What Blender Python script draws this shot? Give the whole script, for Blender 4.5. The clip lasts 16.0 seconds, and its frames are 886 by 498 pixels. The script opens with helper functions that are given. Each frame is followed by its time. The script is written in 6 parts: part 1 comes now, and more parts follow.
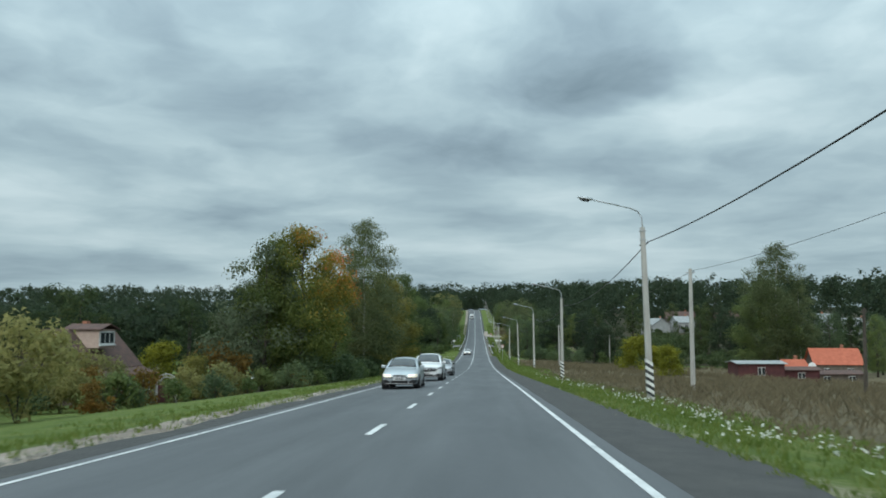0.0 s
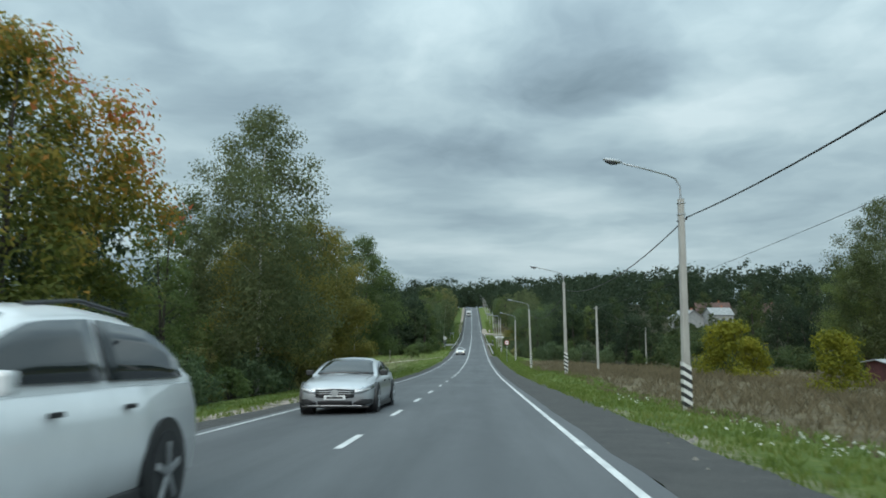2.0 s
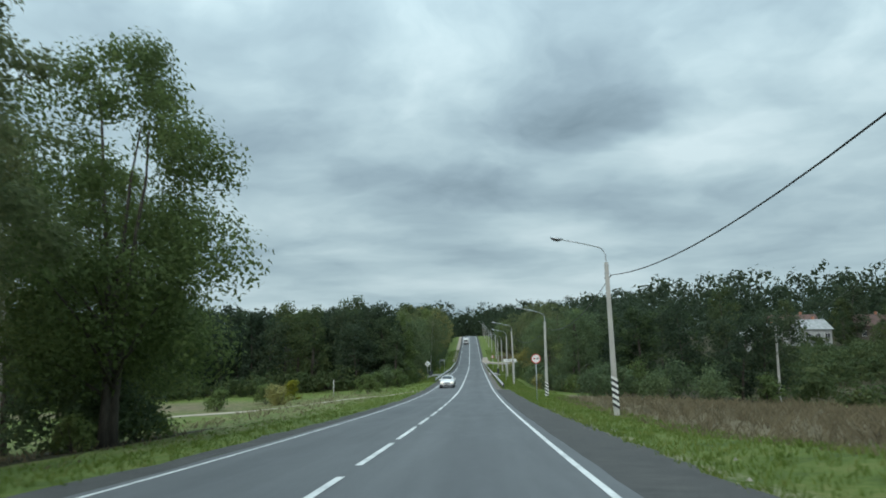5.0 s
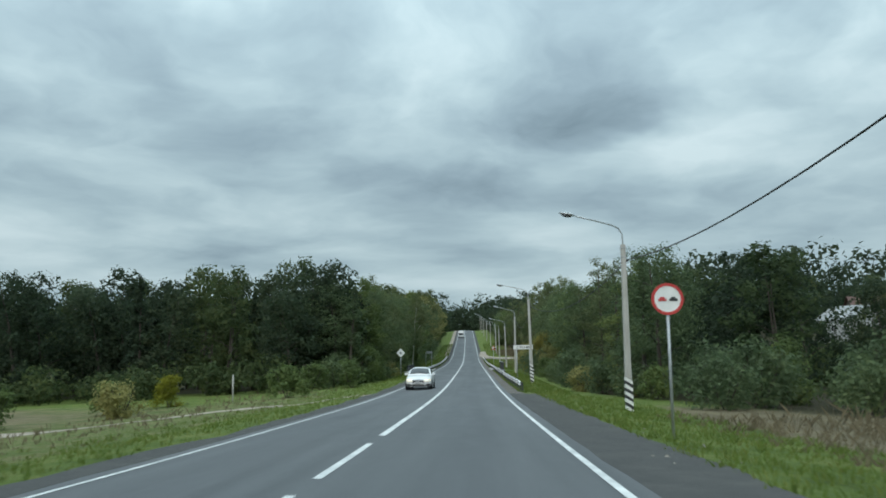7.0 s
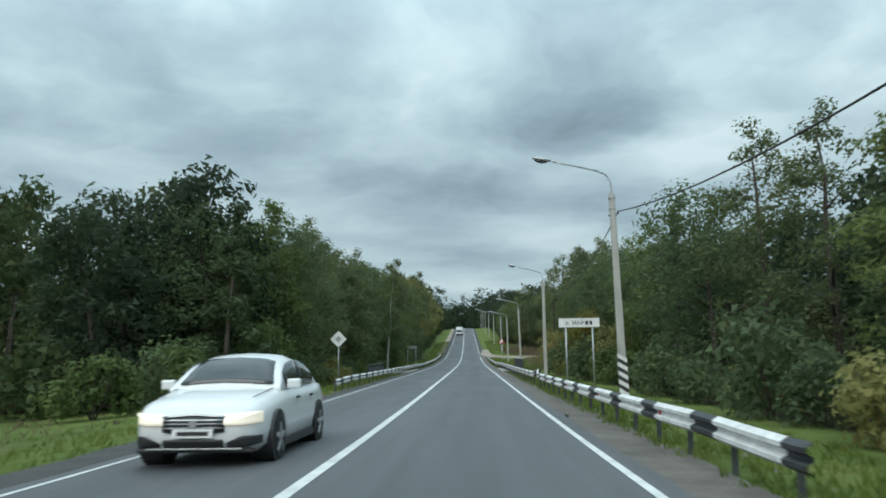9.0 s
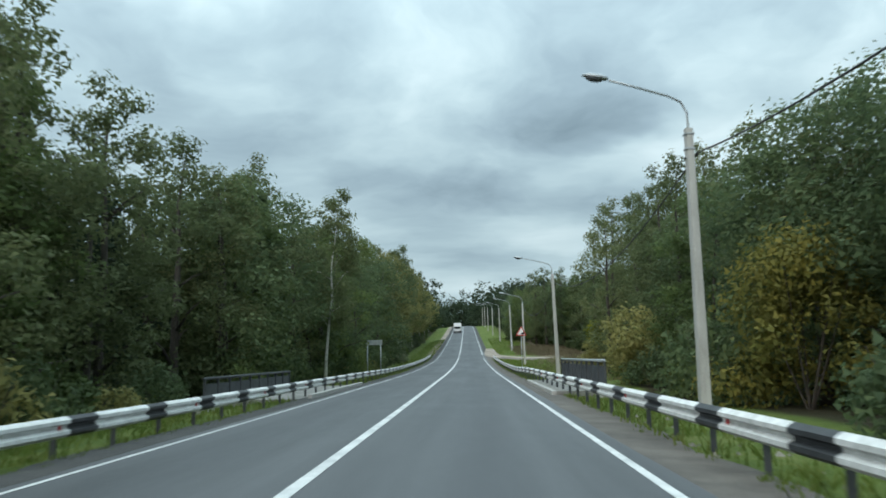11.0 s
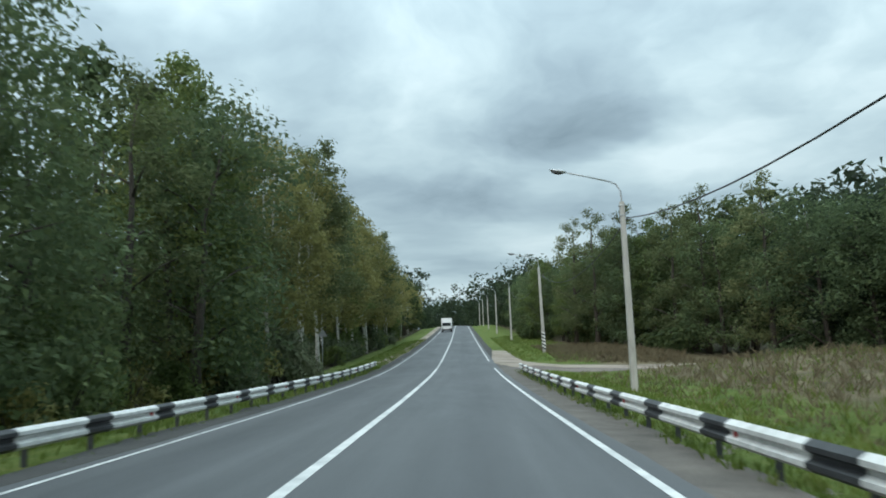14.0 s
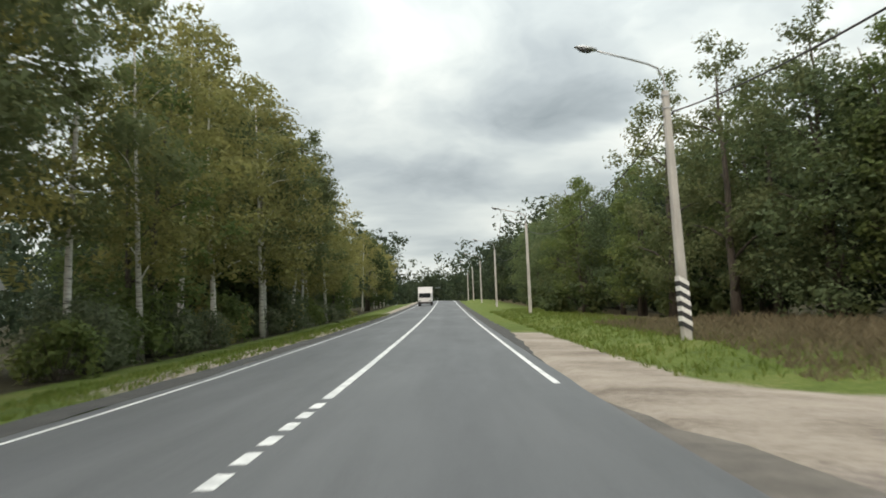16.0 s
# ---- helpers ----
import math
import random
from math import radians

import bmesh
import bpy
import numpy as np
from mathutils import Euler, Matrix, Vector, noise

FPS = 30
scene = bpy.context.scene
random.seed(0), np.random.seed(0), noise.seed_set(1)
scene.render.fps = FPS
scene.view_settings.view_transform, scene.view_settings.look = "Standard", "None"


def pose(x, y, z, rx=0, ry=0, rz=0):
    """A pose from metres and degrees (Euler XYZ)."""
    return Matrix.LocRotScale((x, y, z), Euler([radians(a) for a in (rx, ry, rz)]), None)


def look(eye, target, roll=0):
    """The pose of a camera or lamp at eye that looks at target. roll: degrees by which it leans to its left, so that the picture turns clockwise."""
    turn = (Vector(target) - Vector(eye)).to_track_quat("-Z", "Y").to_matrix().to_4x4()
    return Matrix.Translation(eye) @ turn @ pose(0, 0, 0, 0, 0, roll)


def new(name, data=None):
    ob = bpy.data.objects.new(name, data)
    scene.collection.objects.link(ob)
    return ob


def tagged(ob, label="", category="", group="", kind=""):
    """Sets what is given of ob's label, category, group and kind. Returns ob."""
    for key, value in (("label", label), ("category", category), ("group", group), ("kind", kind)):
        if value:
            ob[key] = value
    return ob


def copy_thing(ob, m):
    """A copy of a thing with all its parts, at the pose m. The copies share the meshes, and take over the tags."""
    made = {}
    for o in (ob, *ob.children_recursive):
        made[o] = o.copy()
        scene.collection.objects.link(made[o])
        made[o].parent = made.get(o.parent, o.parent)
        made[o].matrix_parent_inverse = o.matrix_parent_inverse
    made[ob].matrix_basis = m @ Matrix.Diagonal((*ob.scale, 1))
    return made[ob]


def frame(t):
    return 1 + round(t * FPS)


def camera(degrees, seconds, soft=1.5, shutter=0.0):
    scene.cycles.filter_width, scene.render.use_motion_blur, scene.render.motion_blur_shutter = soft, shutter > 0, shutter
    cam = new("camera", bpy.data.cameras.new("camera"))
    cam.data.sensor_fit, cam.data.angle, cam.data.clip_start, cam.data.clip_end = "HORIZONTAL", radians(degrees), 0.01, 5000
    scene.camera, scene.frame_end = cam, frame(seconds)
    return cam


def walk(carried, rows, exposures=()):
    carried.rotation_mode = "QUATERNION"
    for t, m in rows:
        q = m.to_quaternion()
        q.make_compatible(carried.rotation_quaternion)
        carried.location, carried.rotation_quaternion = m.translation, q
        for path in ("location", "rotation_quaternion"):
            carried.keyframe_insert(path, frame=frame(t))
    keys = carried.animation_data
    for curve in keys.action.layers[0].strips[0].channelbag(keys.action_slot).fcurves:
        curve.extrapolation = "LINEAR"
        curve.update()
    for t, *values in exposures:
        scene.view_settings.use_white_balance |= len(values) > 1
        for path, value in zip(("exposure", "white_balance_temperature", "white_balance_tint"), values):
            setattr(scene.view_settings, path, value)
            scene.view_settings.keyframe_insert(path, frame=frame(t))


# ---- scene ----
import itertools

# ---------- the road's line: centre x, height z along y ----------
KNOT_Y = list(range(-60, 561, 20)) + [580, 600, 640, 700, 900, 3000]
KNOT_Z = [3.36, 2.36, 1.32, 0.26, -0.75, -1.71, -2.74, -3.72, -4.68, -5.55, -6.2, -6.78, -7.2, -7.5, -7.53, -7.41,
          -7.34, -7.2, -7.1, -6.81, -6.42, -5.79, -4.63, -3.44, -2.17, -0.84, 0.51, 1.9, 3.31, 4.74, 6.16, 7.34,
          8.24, 8.84, 9.24, 9.04, 9.04, 9.04]


def smooth(a, b, v):
    k = min(max((v - a) / (b - a), 0.0), 1.0)
    return k * k * (3 - 2 * k)


def zr(y):
    return float(np.mean([np.interp(y + d, KNOT_Y, KNOT_Z) for d in (-12, -6, 0, 6, 12)]))


def xc(y):
    bend = min(max(y - 600.0, 0.0), 160.0)
    return -1.5e-5 * min(max(y, 0.0), 700.0) ** 2 - 0.004 * bend * bend


def crown(u):
    return -0.027 * min(abs(u), 6.0)


def road_point(u, y, lift=0.0):
    return Vector((xc(y) + u, y, zr(y) + crown(u) + lift))


# ---------- camera ----------
cam = camera(58.0, 16.0, soft=1.8, shutter=0.16)
EYE = 1.27
# seconds, way along the road, side from the centre line, heading, pitch, roll
WALK = [
    (0, -0.00, 1.92, 2.90, 5.07, -0.10),
    (0.5, 11.50, 1.97, 2.81, 5.17, 0.11),
    (1, 23.00, 2.00, 2.73, 5.12, 0.23),
    (1.5, 34.50, 2.03, 2.67, 5.09, 0.33),
    (2, 46.00, 2.05, 2.76, 5.19, 0.29),
    (2.5, 57.49, 2.06, 2.88, 5.30, 0.24),
    (3, 68.76, 2.06, 2.99, 5.81, 0.20),
    (3.5, 79.74, 2.01, 2.93, 6.34, 0.23),
    (4, 90.50, 1.96, 2.85, 7.15, 0.28),
    (4.5, 101.25, 1.98, 2.79, 7.48, 0.60),
    (5, 112.00, 2.01, 2.73, 7.75, 0.92),
    (5.5, 122.75, 2.00, 2.67, 7.73, 0.87),
    (6.2, 137.80, 1.98, 2.59, 7.69, 0.78),
    (7, 155.00, 1.95, 2.48, 7.67, 0.66),
    (7.5, 165.75, 1.93, 2.42, 7.66, 0.60),
    (8, 176.48, 1.88, 2.48, 7.90, 0.61),
    (8.6, 189.34, 1.84, 2.48, 7.89, 0.71),
    (9.4, 206.46, 1.79, 2.46, 7.80, 0.81),
    (10.3, 225.74, 1.73, 2.46, 7.69, 0.93),
    (10.5, 230.03, 1.73, 2.46, 7.68, 0.95),
    (11, 240.80, 1.74, 2.49, 7.97, 1.05),
    (11.5, 251.60, 1.78, 2.50, 8.53, 1.36),
    (12, 262.40, 1.78, 2.46, 8.54, 1.25),
    (12.5, 273.21, 1.78, 2.40, 8.59, 0.96),
    (13, 284.28, 1.78, 2.36, 8.58, 1.08),
    (13.5, 295.68, 1.77, 2.38, 8.65, 0.92),
    (14, 307.34, 1.74, 2.11, 8.47, 1.43),
    (14.5, 319.11, 1.72, 1.93, 7.95, 1.76),
    (15, 331.01, 1.72, 1.57, 7.36, 1.91),
    (15.5, 343.00, 1.68, 1.02, 6.63, 1.85),
    (16, 355.00, 1.79, 1.07, 7.04, 1.58),
]


def eye_pose(y, u, yaw, pitch, roll):
    p = road_point(u, y, EYE)
    return pose(p.x, p.y, p.z, 90 + pitch, roll, yaw)


walk(cam, [(t, eye_pose(y, u, a, p, r)) for t, y, u, a, p, r in WALK],
     exposures=[(0.0, -0.05, 6500, 9), (5.0, 0.0, 6500, 9), (7.8, -0.05, 6500, 9), (10.5, 0.14, 6500, 9), (14.5, 0.2, 6550, 10), (15.0, 0.28, 6750, 11), (15.5, 0.38, 7350, 16), (16.0, 0.45, 8000, 21)])

# ---------- sky and sun ----------
world = bpy.data.worlds.new("overcast")
scene.world = world
world.use_nodes = True
wt = world.node_tree
wt.nodes.clear()


def node(tree, kind, **values):
    n = tree.nodes.new(kind)
    for k, v in values.items():
        if k in n.inputs:
            n.inputs[k].default_value = v
    return n


def ramp(tree, source, stops, ease=False):
    n = tree.nodes.new("ShaderNodeValToRGB")
    if ease:
        n.color_ramp.interpolation = "EASE"
    while len(n.color_ramp.elements) < len(stops):
        n.color_ramp.elements.new(0.5)
    for e, (p, c) in zip(n.color_ramp.elements, stops):
        e.position, e.color = p, (c, c, c, 1) if isinstance(c, (int, float)) else (*c, 1)
    tree.links.new(source, n.inputs["Fac"])
    return n.outputs["Color"]


def maths(tree, op, a, b=None):
    n = tree.nodes.new("ShaderNodeMath")
    n.operation = op
    for i, v in enumerate((a, b)):
        if v is None:
            continue
        if isinstance(v, (int, float)):
            n.inputs[i].default_value = v
        else:
            tree.links.new(v, n.inputs[i])
    return n.outputs[0]


def mix(tree, fac, a, b, blend="MIX"):
    n = tree.nodes.new("ShaderNodeMix")
    n.data_type, n.blend_type = "RGBA", blend
    for i, v in ((0, fac), (6, a), (7, b)):
        if isinstance(v, (int, float)):
            n.inputs[i].default_value = v
        elif isinstance(v, tuple):
            n.inputs[i].default_value = (*v, 1)
        else:
            tree.links.new(v, n.inputs[i])
    return n.outputs[2]


SUN_UP, SUN_ROUND = radians(36), radians(205)
sky = wt.nodes.new("ShaderNodeTexSky")
sky.sky_type, sky.sun_disc = "NISHITA", False
sky.sun_elevation, sky.sun_rotation = SUN_UP, SUN_ROUND
coord = wt.nodes.new("ShaderNodeTexCoord")
sep = wt.nodes.new("ShaderNodeSeparateXYZ")
wt.links.new(coord.outputs["Generated"], sep.inputs[0])


def vmath(tree, op, a, b=None):
    n = tree.nodes.new("ShaderNodeVectorMath")
    n.operation = op
    for k, v in enumerate((a, b)):
        if v is None:
            continue
        if isinstance(v, tuple):
            n.inputs[k].default_value = v
        else:
            tree.links.new(v, n.inputs[k])
    return n


# the cloud deck flattens into long bands towards the horizon
rise = maths(wt, "MAXIMUM", sep.outputs[2], 0.0)
deck = wt.nodes.new("ShaderNodeCombineXYZ")
wt.links.new(sep.outputs[0], deck.inputs[0])
wt.links.new(sep.outputs[1], deck.inputs[1])
wt.links.new(maths(wt, "MULTIPLY", maths(wt, "DIVIDE", rise, maths(wt, "ADD", rise, 0.26)), 2.5), deck.inputs[2])
swirl = node(wt, "ShaderNodeTexNoise", Scale=3.2, Detail=4.0, Roughness=0.55)
wt.links.new(deck.outputs[0], swirl.inputs["Vector"])
drift = vmath(wt, "MULTIPLY", vmath(wt, "SUBTRACT", swirl.outputs["Color"], (0.5, 0.5, 0.5)).outputs[0], (0.26, 0.0, 0.2)).outputs[0]
folded = vmath(wt, "ADD", deck.outputs[0], drift).outputs[0]
big = node(wt, "ShaderNodeTexNoise", Scale=2.6, Detail=3.0, Roughness=0.5)
fine = node(wt, "ShaderNodeTexNoise", Scale=7.5, Detail=5.0, Roughness=0.52)
wt.links.new(folded, big.inputs["Vector"])
wt.links.new(folded, fine.inputs["Vector"])
layer = maths(wt, "ADD", maths(wt, "MULTIPLY", big.outputs["Fac"], 0.44), maths(wt, "MULTIPLY", fine.outputs["Fac"], 0.42))
layer = maths(wt, "ADD", layer, 0.098)
# heavy and thin places of the deck: bearing right of north, height in degrees, half width, half height, thickness
small = vmath(wt, "MULTIPLY", vmath(wt, "SUBTRACT", swirl.outputs["Color"], (0.5, 0.5, 0.5)).outputs[0], (0.17, 0.0, 0.10)).outputs[0]
aim = vmath(wt, "ADD", coord.outputs["Generated"], small).outputs[0]
CLOUDS = [(7.0, 18.5, 6.5, 3.8, -0.17), (10.5, 16.2, 5.0, 2.2, -0.10), (-4.0, 12.5, 6.0, 3.0, -0.06), (-18.0, 17.0, 12.0, 4.0, -0.015), (-17.0, 7.0, 5.0, 1.8, -0.09), (-30.0, 11.0, 6.0, 2.5, -0.02),
          (13.0, 11.8, 9.0, 1.6, -0.06), (23.0, 10.5, 9.0, 2.0, -0.05), (16.0, 14.2, 7.5, 2.0, 0.18), (5.0, 8.6, 6.0, 1.8, 0.15), (-4.0, 20.5, 7.0, 5.0, 0.15), (-5.5, 7.5, 4.5, 2.4, 0.05),
          (6.0, 4.6, 12.0, 1.3, 0.14), (-24.0, 5.5, 9.0, 1.2, 0.10), (-13.0, 3.0, 6.0, 1.0, 0.12), (-30.0, 17.5, 5.0, 3.0, 0.07), (24.0, 18.0, 6.0, 3.5, 0.03)]
for bearing, over, wide_, high_, thick_ in CLOUDS:
    b_, o_ = radians(bearing), radians(over)
    centre = (math.sin(b_) * math.cos(o_), math.cos(b_) * math.cos(o_), math.sin(o_))
    off = vmath(wt, "SUBTRACT", aim, centre).outputs[0]
    off = vmath(wt, "MULTIPLY", off, (1 / radians(wide_), 1 / radians(wide_), 1 / radians(high_))).outputs[0]
    near_ = maths(wt, "MAXIMUM", maths(wt, "SUBTRACT", 1.0, maths(wt, "MULTIPLY", vmath(wt, "DOT_PRODUCT", off, off).outputs["Value"], 0.45)), 0.0)
    layer = maths(wt, "ADD", layer, maths(wt, "MULTIPLY", maths(wt, "MULTIPLY", near_, near_), thick_))
cloud = ramp(wt, layer, [(0.28, (0.165, 0.235, 0.281)), (0.40, (0.255, 0.35, 0.408)), (0.5, (0.335, 0.45, 0.504)), (0.58, (0.41, 0.535, 0.582)), (0.70, (0.53, 0.655, 0.695))], False)
base_sky = wt.nodes.new("ShaderNodeMix")
base_sky.data_type = "RGBA"
base_sky.inputs[0].default_value = 0.97
dim = wt.nodes.new("ShaderNodeVectorMath")
dim.operation = "SCALE"
wt.links.new(sky.outputs[0], dim.inputs[0])
dim.inputs["Scale"].default_value = 0.08
wt.links.new(dim.outputs[0], base_sky.inputs[6])
wt.links.new(cloud, base_sky.inputs[7])
# an overcast sky is brighter the higher one looks
height = maths(wt, "MAXIMUM", sep.outputs[2], 0.0)
lift = maths(wt, "ADD", maths(wt, "MULTIPLY", height, maths(wt, "ADD", maths(wt, "MULTIPLY", height, 3.1), 0.0)), 1.06)
high = wt.nodes.new("ShaderNodeVectorMath")
high.operation = "SCALE"
wt.links.new(base_sky.outputs[2], high.inputs[0])
wt.links.new(lift, high.inputs["Scale"])
bg = wt.nodes.new("ShaderNodeBackground")
bg.inputs["Strength"].default_value = 1.0
wt.links.new(high.outputs[0], bg.inputs[0])
wout = wt.nodes.new("ShaderNodeOutputWorld")
wt.links.new(bg.outputs[0], wout.inputs[0])

sun = new("sun", bpy.data.lights.new("sun", "SUN"))
sun.data.energy, sun.data.angle, sun.data.color = 1.5, radians(50), (1.0, 0.96, 0.9)
sun.matrix_world = look((0, 0, 0), (-math.sin(SUN_ROUND) * math.cos(SUN_UP), -math.cos(SUN_ROUND) * math.cos(SUN_UP), -math.sin(SUN_UP)))


# ---------- materials ----------
def material(name, rough=0.8, metal=0.0, spec=0.5):
    m = bpy.data.materials.new(name)
    m.use_nodes = True
    t = m.node_tree
    b = t.nodes["Principled BSDF"]
    b.inputs["Roughness"].default_value, b.inputs["Metallic"].default_value = rough, metal
    b.inputs["Specular IOR Level"].default_value = spec
    return m, t, b


def bump(t, b, height, strength, dist=0.02):
    n = node(t, "ShaderNodeBump", Strength=strength, Distance=dist)
    t.links.new(height, n.inputs["Height"])
    t.links.new(n.outputs[0], b.inputs["Normal"])


def noise_at(t, scale, detail=4.0, rough=0.55, space="Object", stretch=None):
    c = t.nodes.new("ShaderNodeTexCoord")
    n = node(t, "ShaderNodeTexNoise", Scale=scale, Detail=detail, Roughness=rough)
    if stretch:
        mp = t.nodes.new("ShaderNodeMapping")
        mp.inputs["Scale"].default_value = stretch
        t.links.new(c.outputs[space], mp.inputs[0])
        t.links.new(mp.outputs[0], n.inputs["Vector"])
    else:
        t.links.new(c.outputs[space], n.inputs["Vector"])
    return n.outputs["Fac"]


def worn(name, dark_c, light_c, scale=3.0, fine_scale=40.0, rough=0.8, metal=0.0, relief=0.2, stretch=None, spec=0.5):
    """Two-scale varied surface between two colours."""
    m, t, b = material(name, rough, metal, spec)
    a = noise_at(t, scale, 5, 0.6, stretch=stretch)
    g = noise_at(t, fine_scale, 3, 0.6)
    f = maths(t, "ADD", maths(t, "MULTIPLY", a, 0.7), maths(t, "MULTIPLY", g, 0.3))
    t.links.new(ramp(t, f, [(0.35, dark_c), (0.65, light_c)]), b.inputs["Base Color"])
    if relief:
        bump(t, b, g, relief, 0.01)
    return m


def leaves(name, stops, tilt=0.16, gloss=0.68, turn=None):
    """Foliage: every leaf and every tree differs a little."""
    m, t, b = material(name, gloss, 0.0, 0.18)
    geo, info = t.nodes.new("ShaderNodeNewGeometry"), t.nodes.new("ShaderNodeObjectInfo")
    patch = noise_at(t, 0.45, 2)
    f = maths(t, "ADD", maths(t, "MULTIPLY", geo.outputs["Random Per Island"], 0.32), maths(t, "MULTIPLY", patch, 0.75))
    f = maths(t, "ADD", f, maths(t, "MULTIPLY", maths(t, "SUBTRACT", info.outputs["Random"], 0.5), tilt * 2))
    if turn:
        # turns colour first at one side of the crown
        tc = t.nodes.new("ShaderNodeTexCoord")
        dot = t.nodes.new("ShaderNodeVectorMath")
        dot.operation = "DOT_PRODUCT"
        t.links.new(tc.outputs["Object"], dot.inputs[0])
        dot.inputs[1].default_value = turn[:3]
        f = maths(t, "ADD", f, maths(t, "MAXIMUM", maths(t, "ADD", dot.outputs["Value"], turn[3]), -0.35))
    c = ramp(t, f, stops)
    t.links.new(c, b.inputs["Base Color"])
    tr = t.nodes.new("ShaderNodeBsdfTranslucent")
    t.links.new(c, tr.inputs[0])
    mx = t.nodes.new("ShaderNodeMixShader")
    mx.inputs[0].default_value = 0.5
    out = t.nodes["Material Output"]
    t.links.new(b.outputs[0], mx.inputs[1])
    t.links.new(tr.outputs[0], mx.inputs[2])
    t.links.new(mx.outputs[0], out.inputs[0])
    return m


LEAF_DARK = leaves("dark_green_leaves", [(0.15, (0.0648, 0.0936, 0.0504)), (0.55, (0.108, 0.15, 0.072)), (0.95, (0.168, 0.204, 0.084))])
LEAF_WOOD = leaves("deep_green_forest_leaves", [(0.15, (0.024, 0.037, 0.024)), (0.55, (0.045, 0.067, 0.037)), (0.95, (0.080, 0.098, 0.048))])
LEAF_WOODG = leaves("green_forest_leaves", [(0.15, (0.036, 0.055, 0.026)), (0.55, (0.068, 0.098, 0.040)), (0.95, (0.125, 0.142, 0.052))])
LEAF_GREEN = leaves("green_leaves", [(0.15, (0.069, 0.101, 0.0391)), (0.55, (0.124, 0.17, 0.0575)), (0.95, (0.207, 0.236, 0.0805))])
LEAF_OLIVE = leaves("olive_autumn_leaves", [(0.15, (0.14, 0.15, 0.062)), (0.55, (0.25, 0.242, 0.09)), (0.95, (0.37, 0.325, 0.12))])
LEAF_GOLD = leaves("golden_olive_leaves", [(0.15, (0.085, 0.098, 0.032)), (0.5, (0.19, 0.18, 0.048)), (0.95, (0.38, 0.30, 0.068))], 0.08)
LEAF_BIRCH = leaves("birch_leaves", [(0.15, (0.0715, 0.0935, 0.044)), (0.55, (0.138, 0.165, 0.0748)), (0.95, (0.231, 0.242, 0.11))])
LEAF_SILVER = leaves("silver_green_leaves", [(0.15, (0.072, 0.0936, 0.0504)), (0.55, (0.144, 0.174, 0.102)), (0.95, (0.264, 0.276, 0.18))])
LEAF_YELLOW = leaves("yellow_green_leaves", [(0.2, (0.108, 0.128, 0.0189)), (0.55, (0.216, 0.216, 0.0243)), (0.95, (0.392, 0.338, 0.0405))], 0.08)
LEAF_MAPLE = leaves("turning_maple_leaves", [(0.1, (0.0702, 0.101, 0.0281)), (0.55, (0.150, 0.17, 0.042)), (0.78, (0.30, 0.225, 0.0406)), (0.9, (0.50, 0.22, 0.05)), (1.0, (0.562, 0.14, 0.0702))], 0.0, 0.55, (0.09, 0.0, 0.05, -0.48))
LEAF_RUST = leaves("rusty_bush_leaves", [(0.2, (0.075, 0.062, 0.018)), (0.55, (0.18, 0.11, 0.028)), (0.95, (0.34, 0.155, 0.035))])
BARK = worn("grey_brown_bark", (0.03, 0.025, 0.02), (0.09, 0.075, 0.06), 4, 30, 0.9, relief=0.6, stretch=(3, 3, 0.5))
GRASS = leaves("verge_grass", [(0.2, (0.070, 0.105, 0.024)), (0.5, (0.128, 0.182, 0.037)), (0.95, (0.24, 0.24, 0.08))], 0.0, 0.7)
STRAW = leaves("dry_field_grass", [(0.2, (0.10, 0.084, 0.052)), (0.55, (0.18, 0.148, 0.092)), (0.95, (0.29, 0.236, 0.148))], 0.0, 0.8)
PETAL = leaves("white_petals", [(0.2, (0.55, 0.54, 0.45)), (0.9, (0.8, 0.8, 0.74))], 0.0, 0.7)
CONCRETE = worn("old_concrete", (0.30, 0.29, 0.27), (0.46, 0.45, 0.42), 2.0, 35, 0.85, relief=0.25, stretch=(2, 2, 0.4))
WHITE = worn("worn_white_paint", (0.50, 0.50, 0.48), (0.78, 0.78, 0.76), 5, 60, 0.6, relief=0.1)
BLACK = worn("worn_black_paint", (0.012, 0.013, 0.015), (0.045, 0.047, 0.05), 5, 60, 0.55, relief=0.1)
STEEL = worn("galvanised_steel", (0.30, 0.32, 0.33), (0.45, 0.47, 0.48), 4, 50, 0.5, 0.6, 0.05)
DARKSTEEL = worn("dark_weathered_steel", (0.035, 0.04, 0.045), (0.08, 0.085, 0.09), 3, 40, 0.6, 0.3, 0.1)
CABLE = worn("black_cable", (0.012, 0.013, 0.014), (0.03, 0.03, 0.032), 2, 30, 0.6, relief=0)
MARK = worn("road_paint", (0.40, 0.41, 0.41), (0.72, 0.72, 0.70), 1.6, 25, 0.7, relief=0.15)
RED = worn("red_paint", (0.38, 0.03, 0.03), (0.55, 0.05, 0.045), 3, 40, 0.5, relief=0.05)

# birch bark: white with short dark scars across the trunk
BIRCHBARK, t, b = material("white_birch_bark", 0.75)
scar = noise_at(t, 3.0, 4, 0.7, stretch=(1.2, 1.2, 5.0))
t.links.new(ramp(t, scar, [(0.36, (0.04, 0.035, 0.03)), (0.44, (0.48, 0.46, 0.42)), (0.7, (0.72, 0.7, 0.66))]), b.inputs["Base Color"])

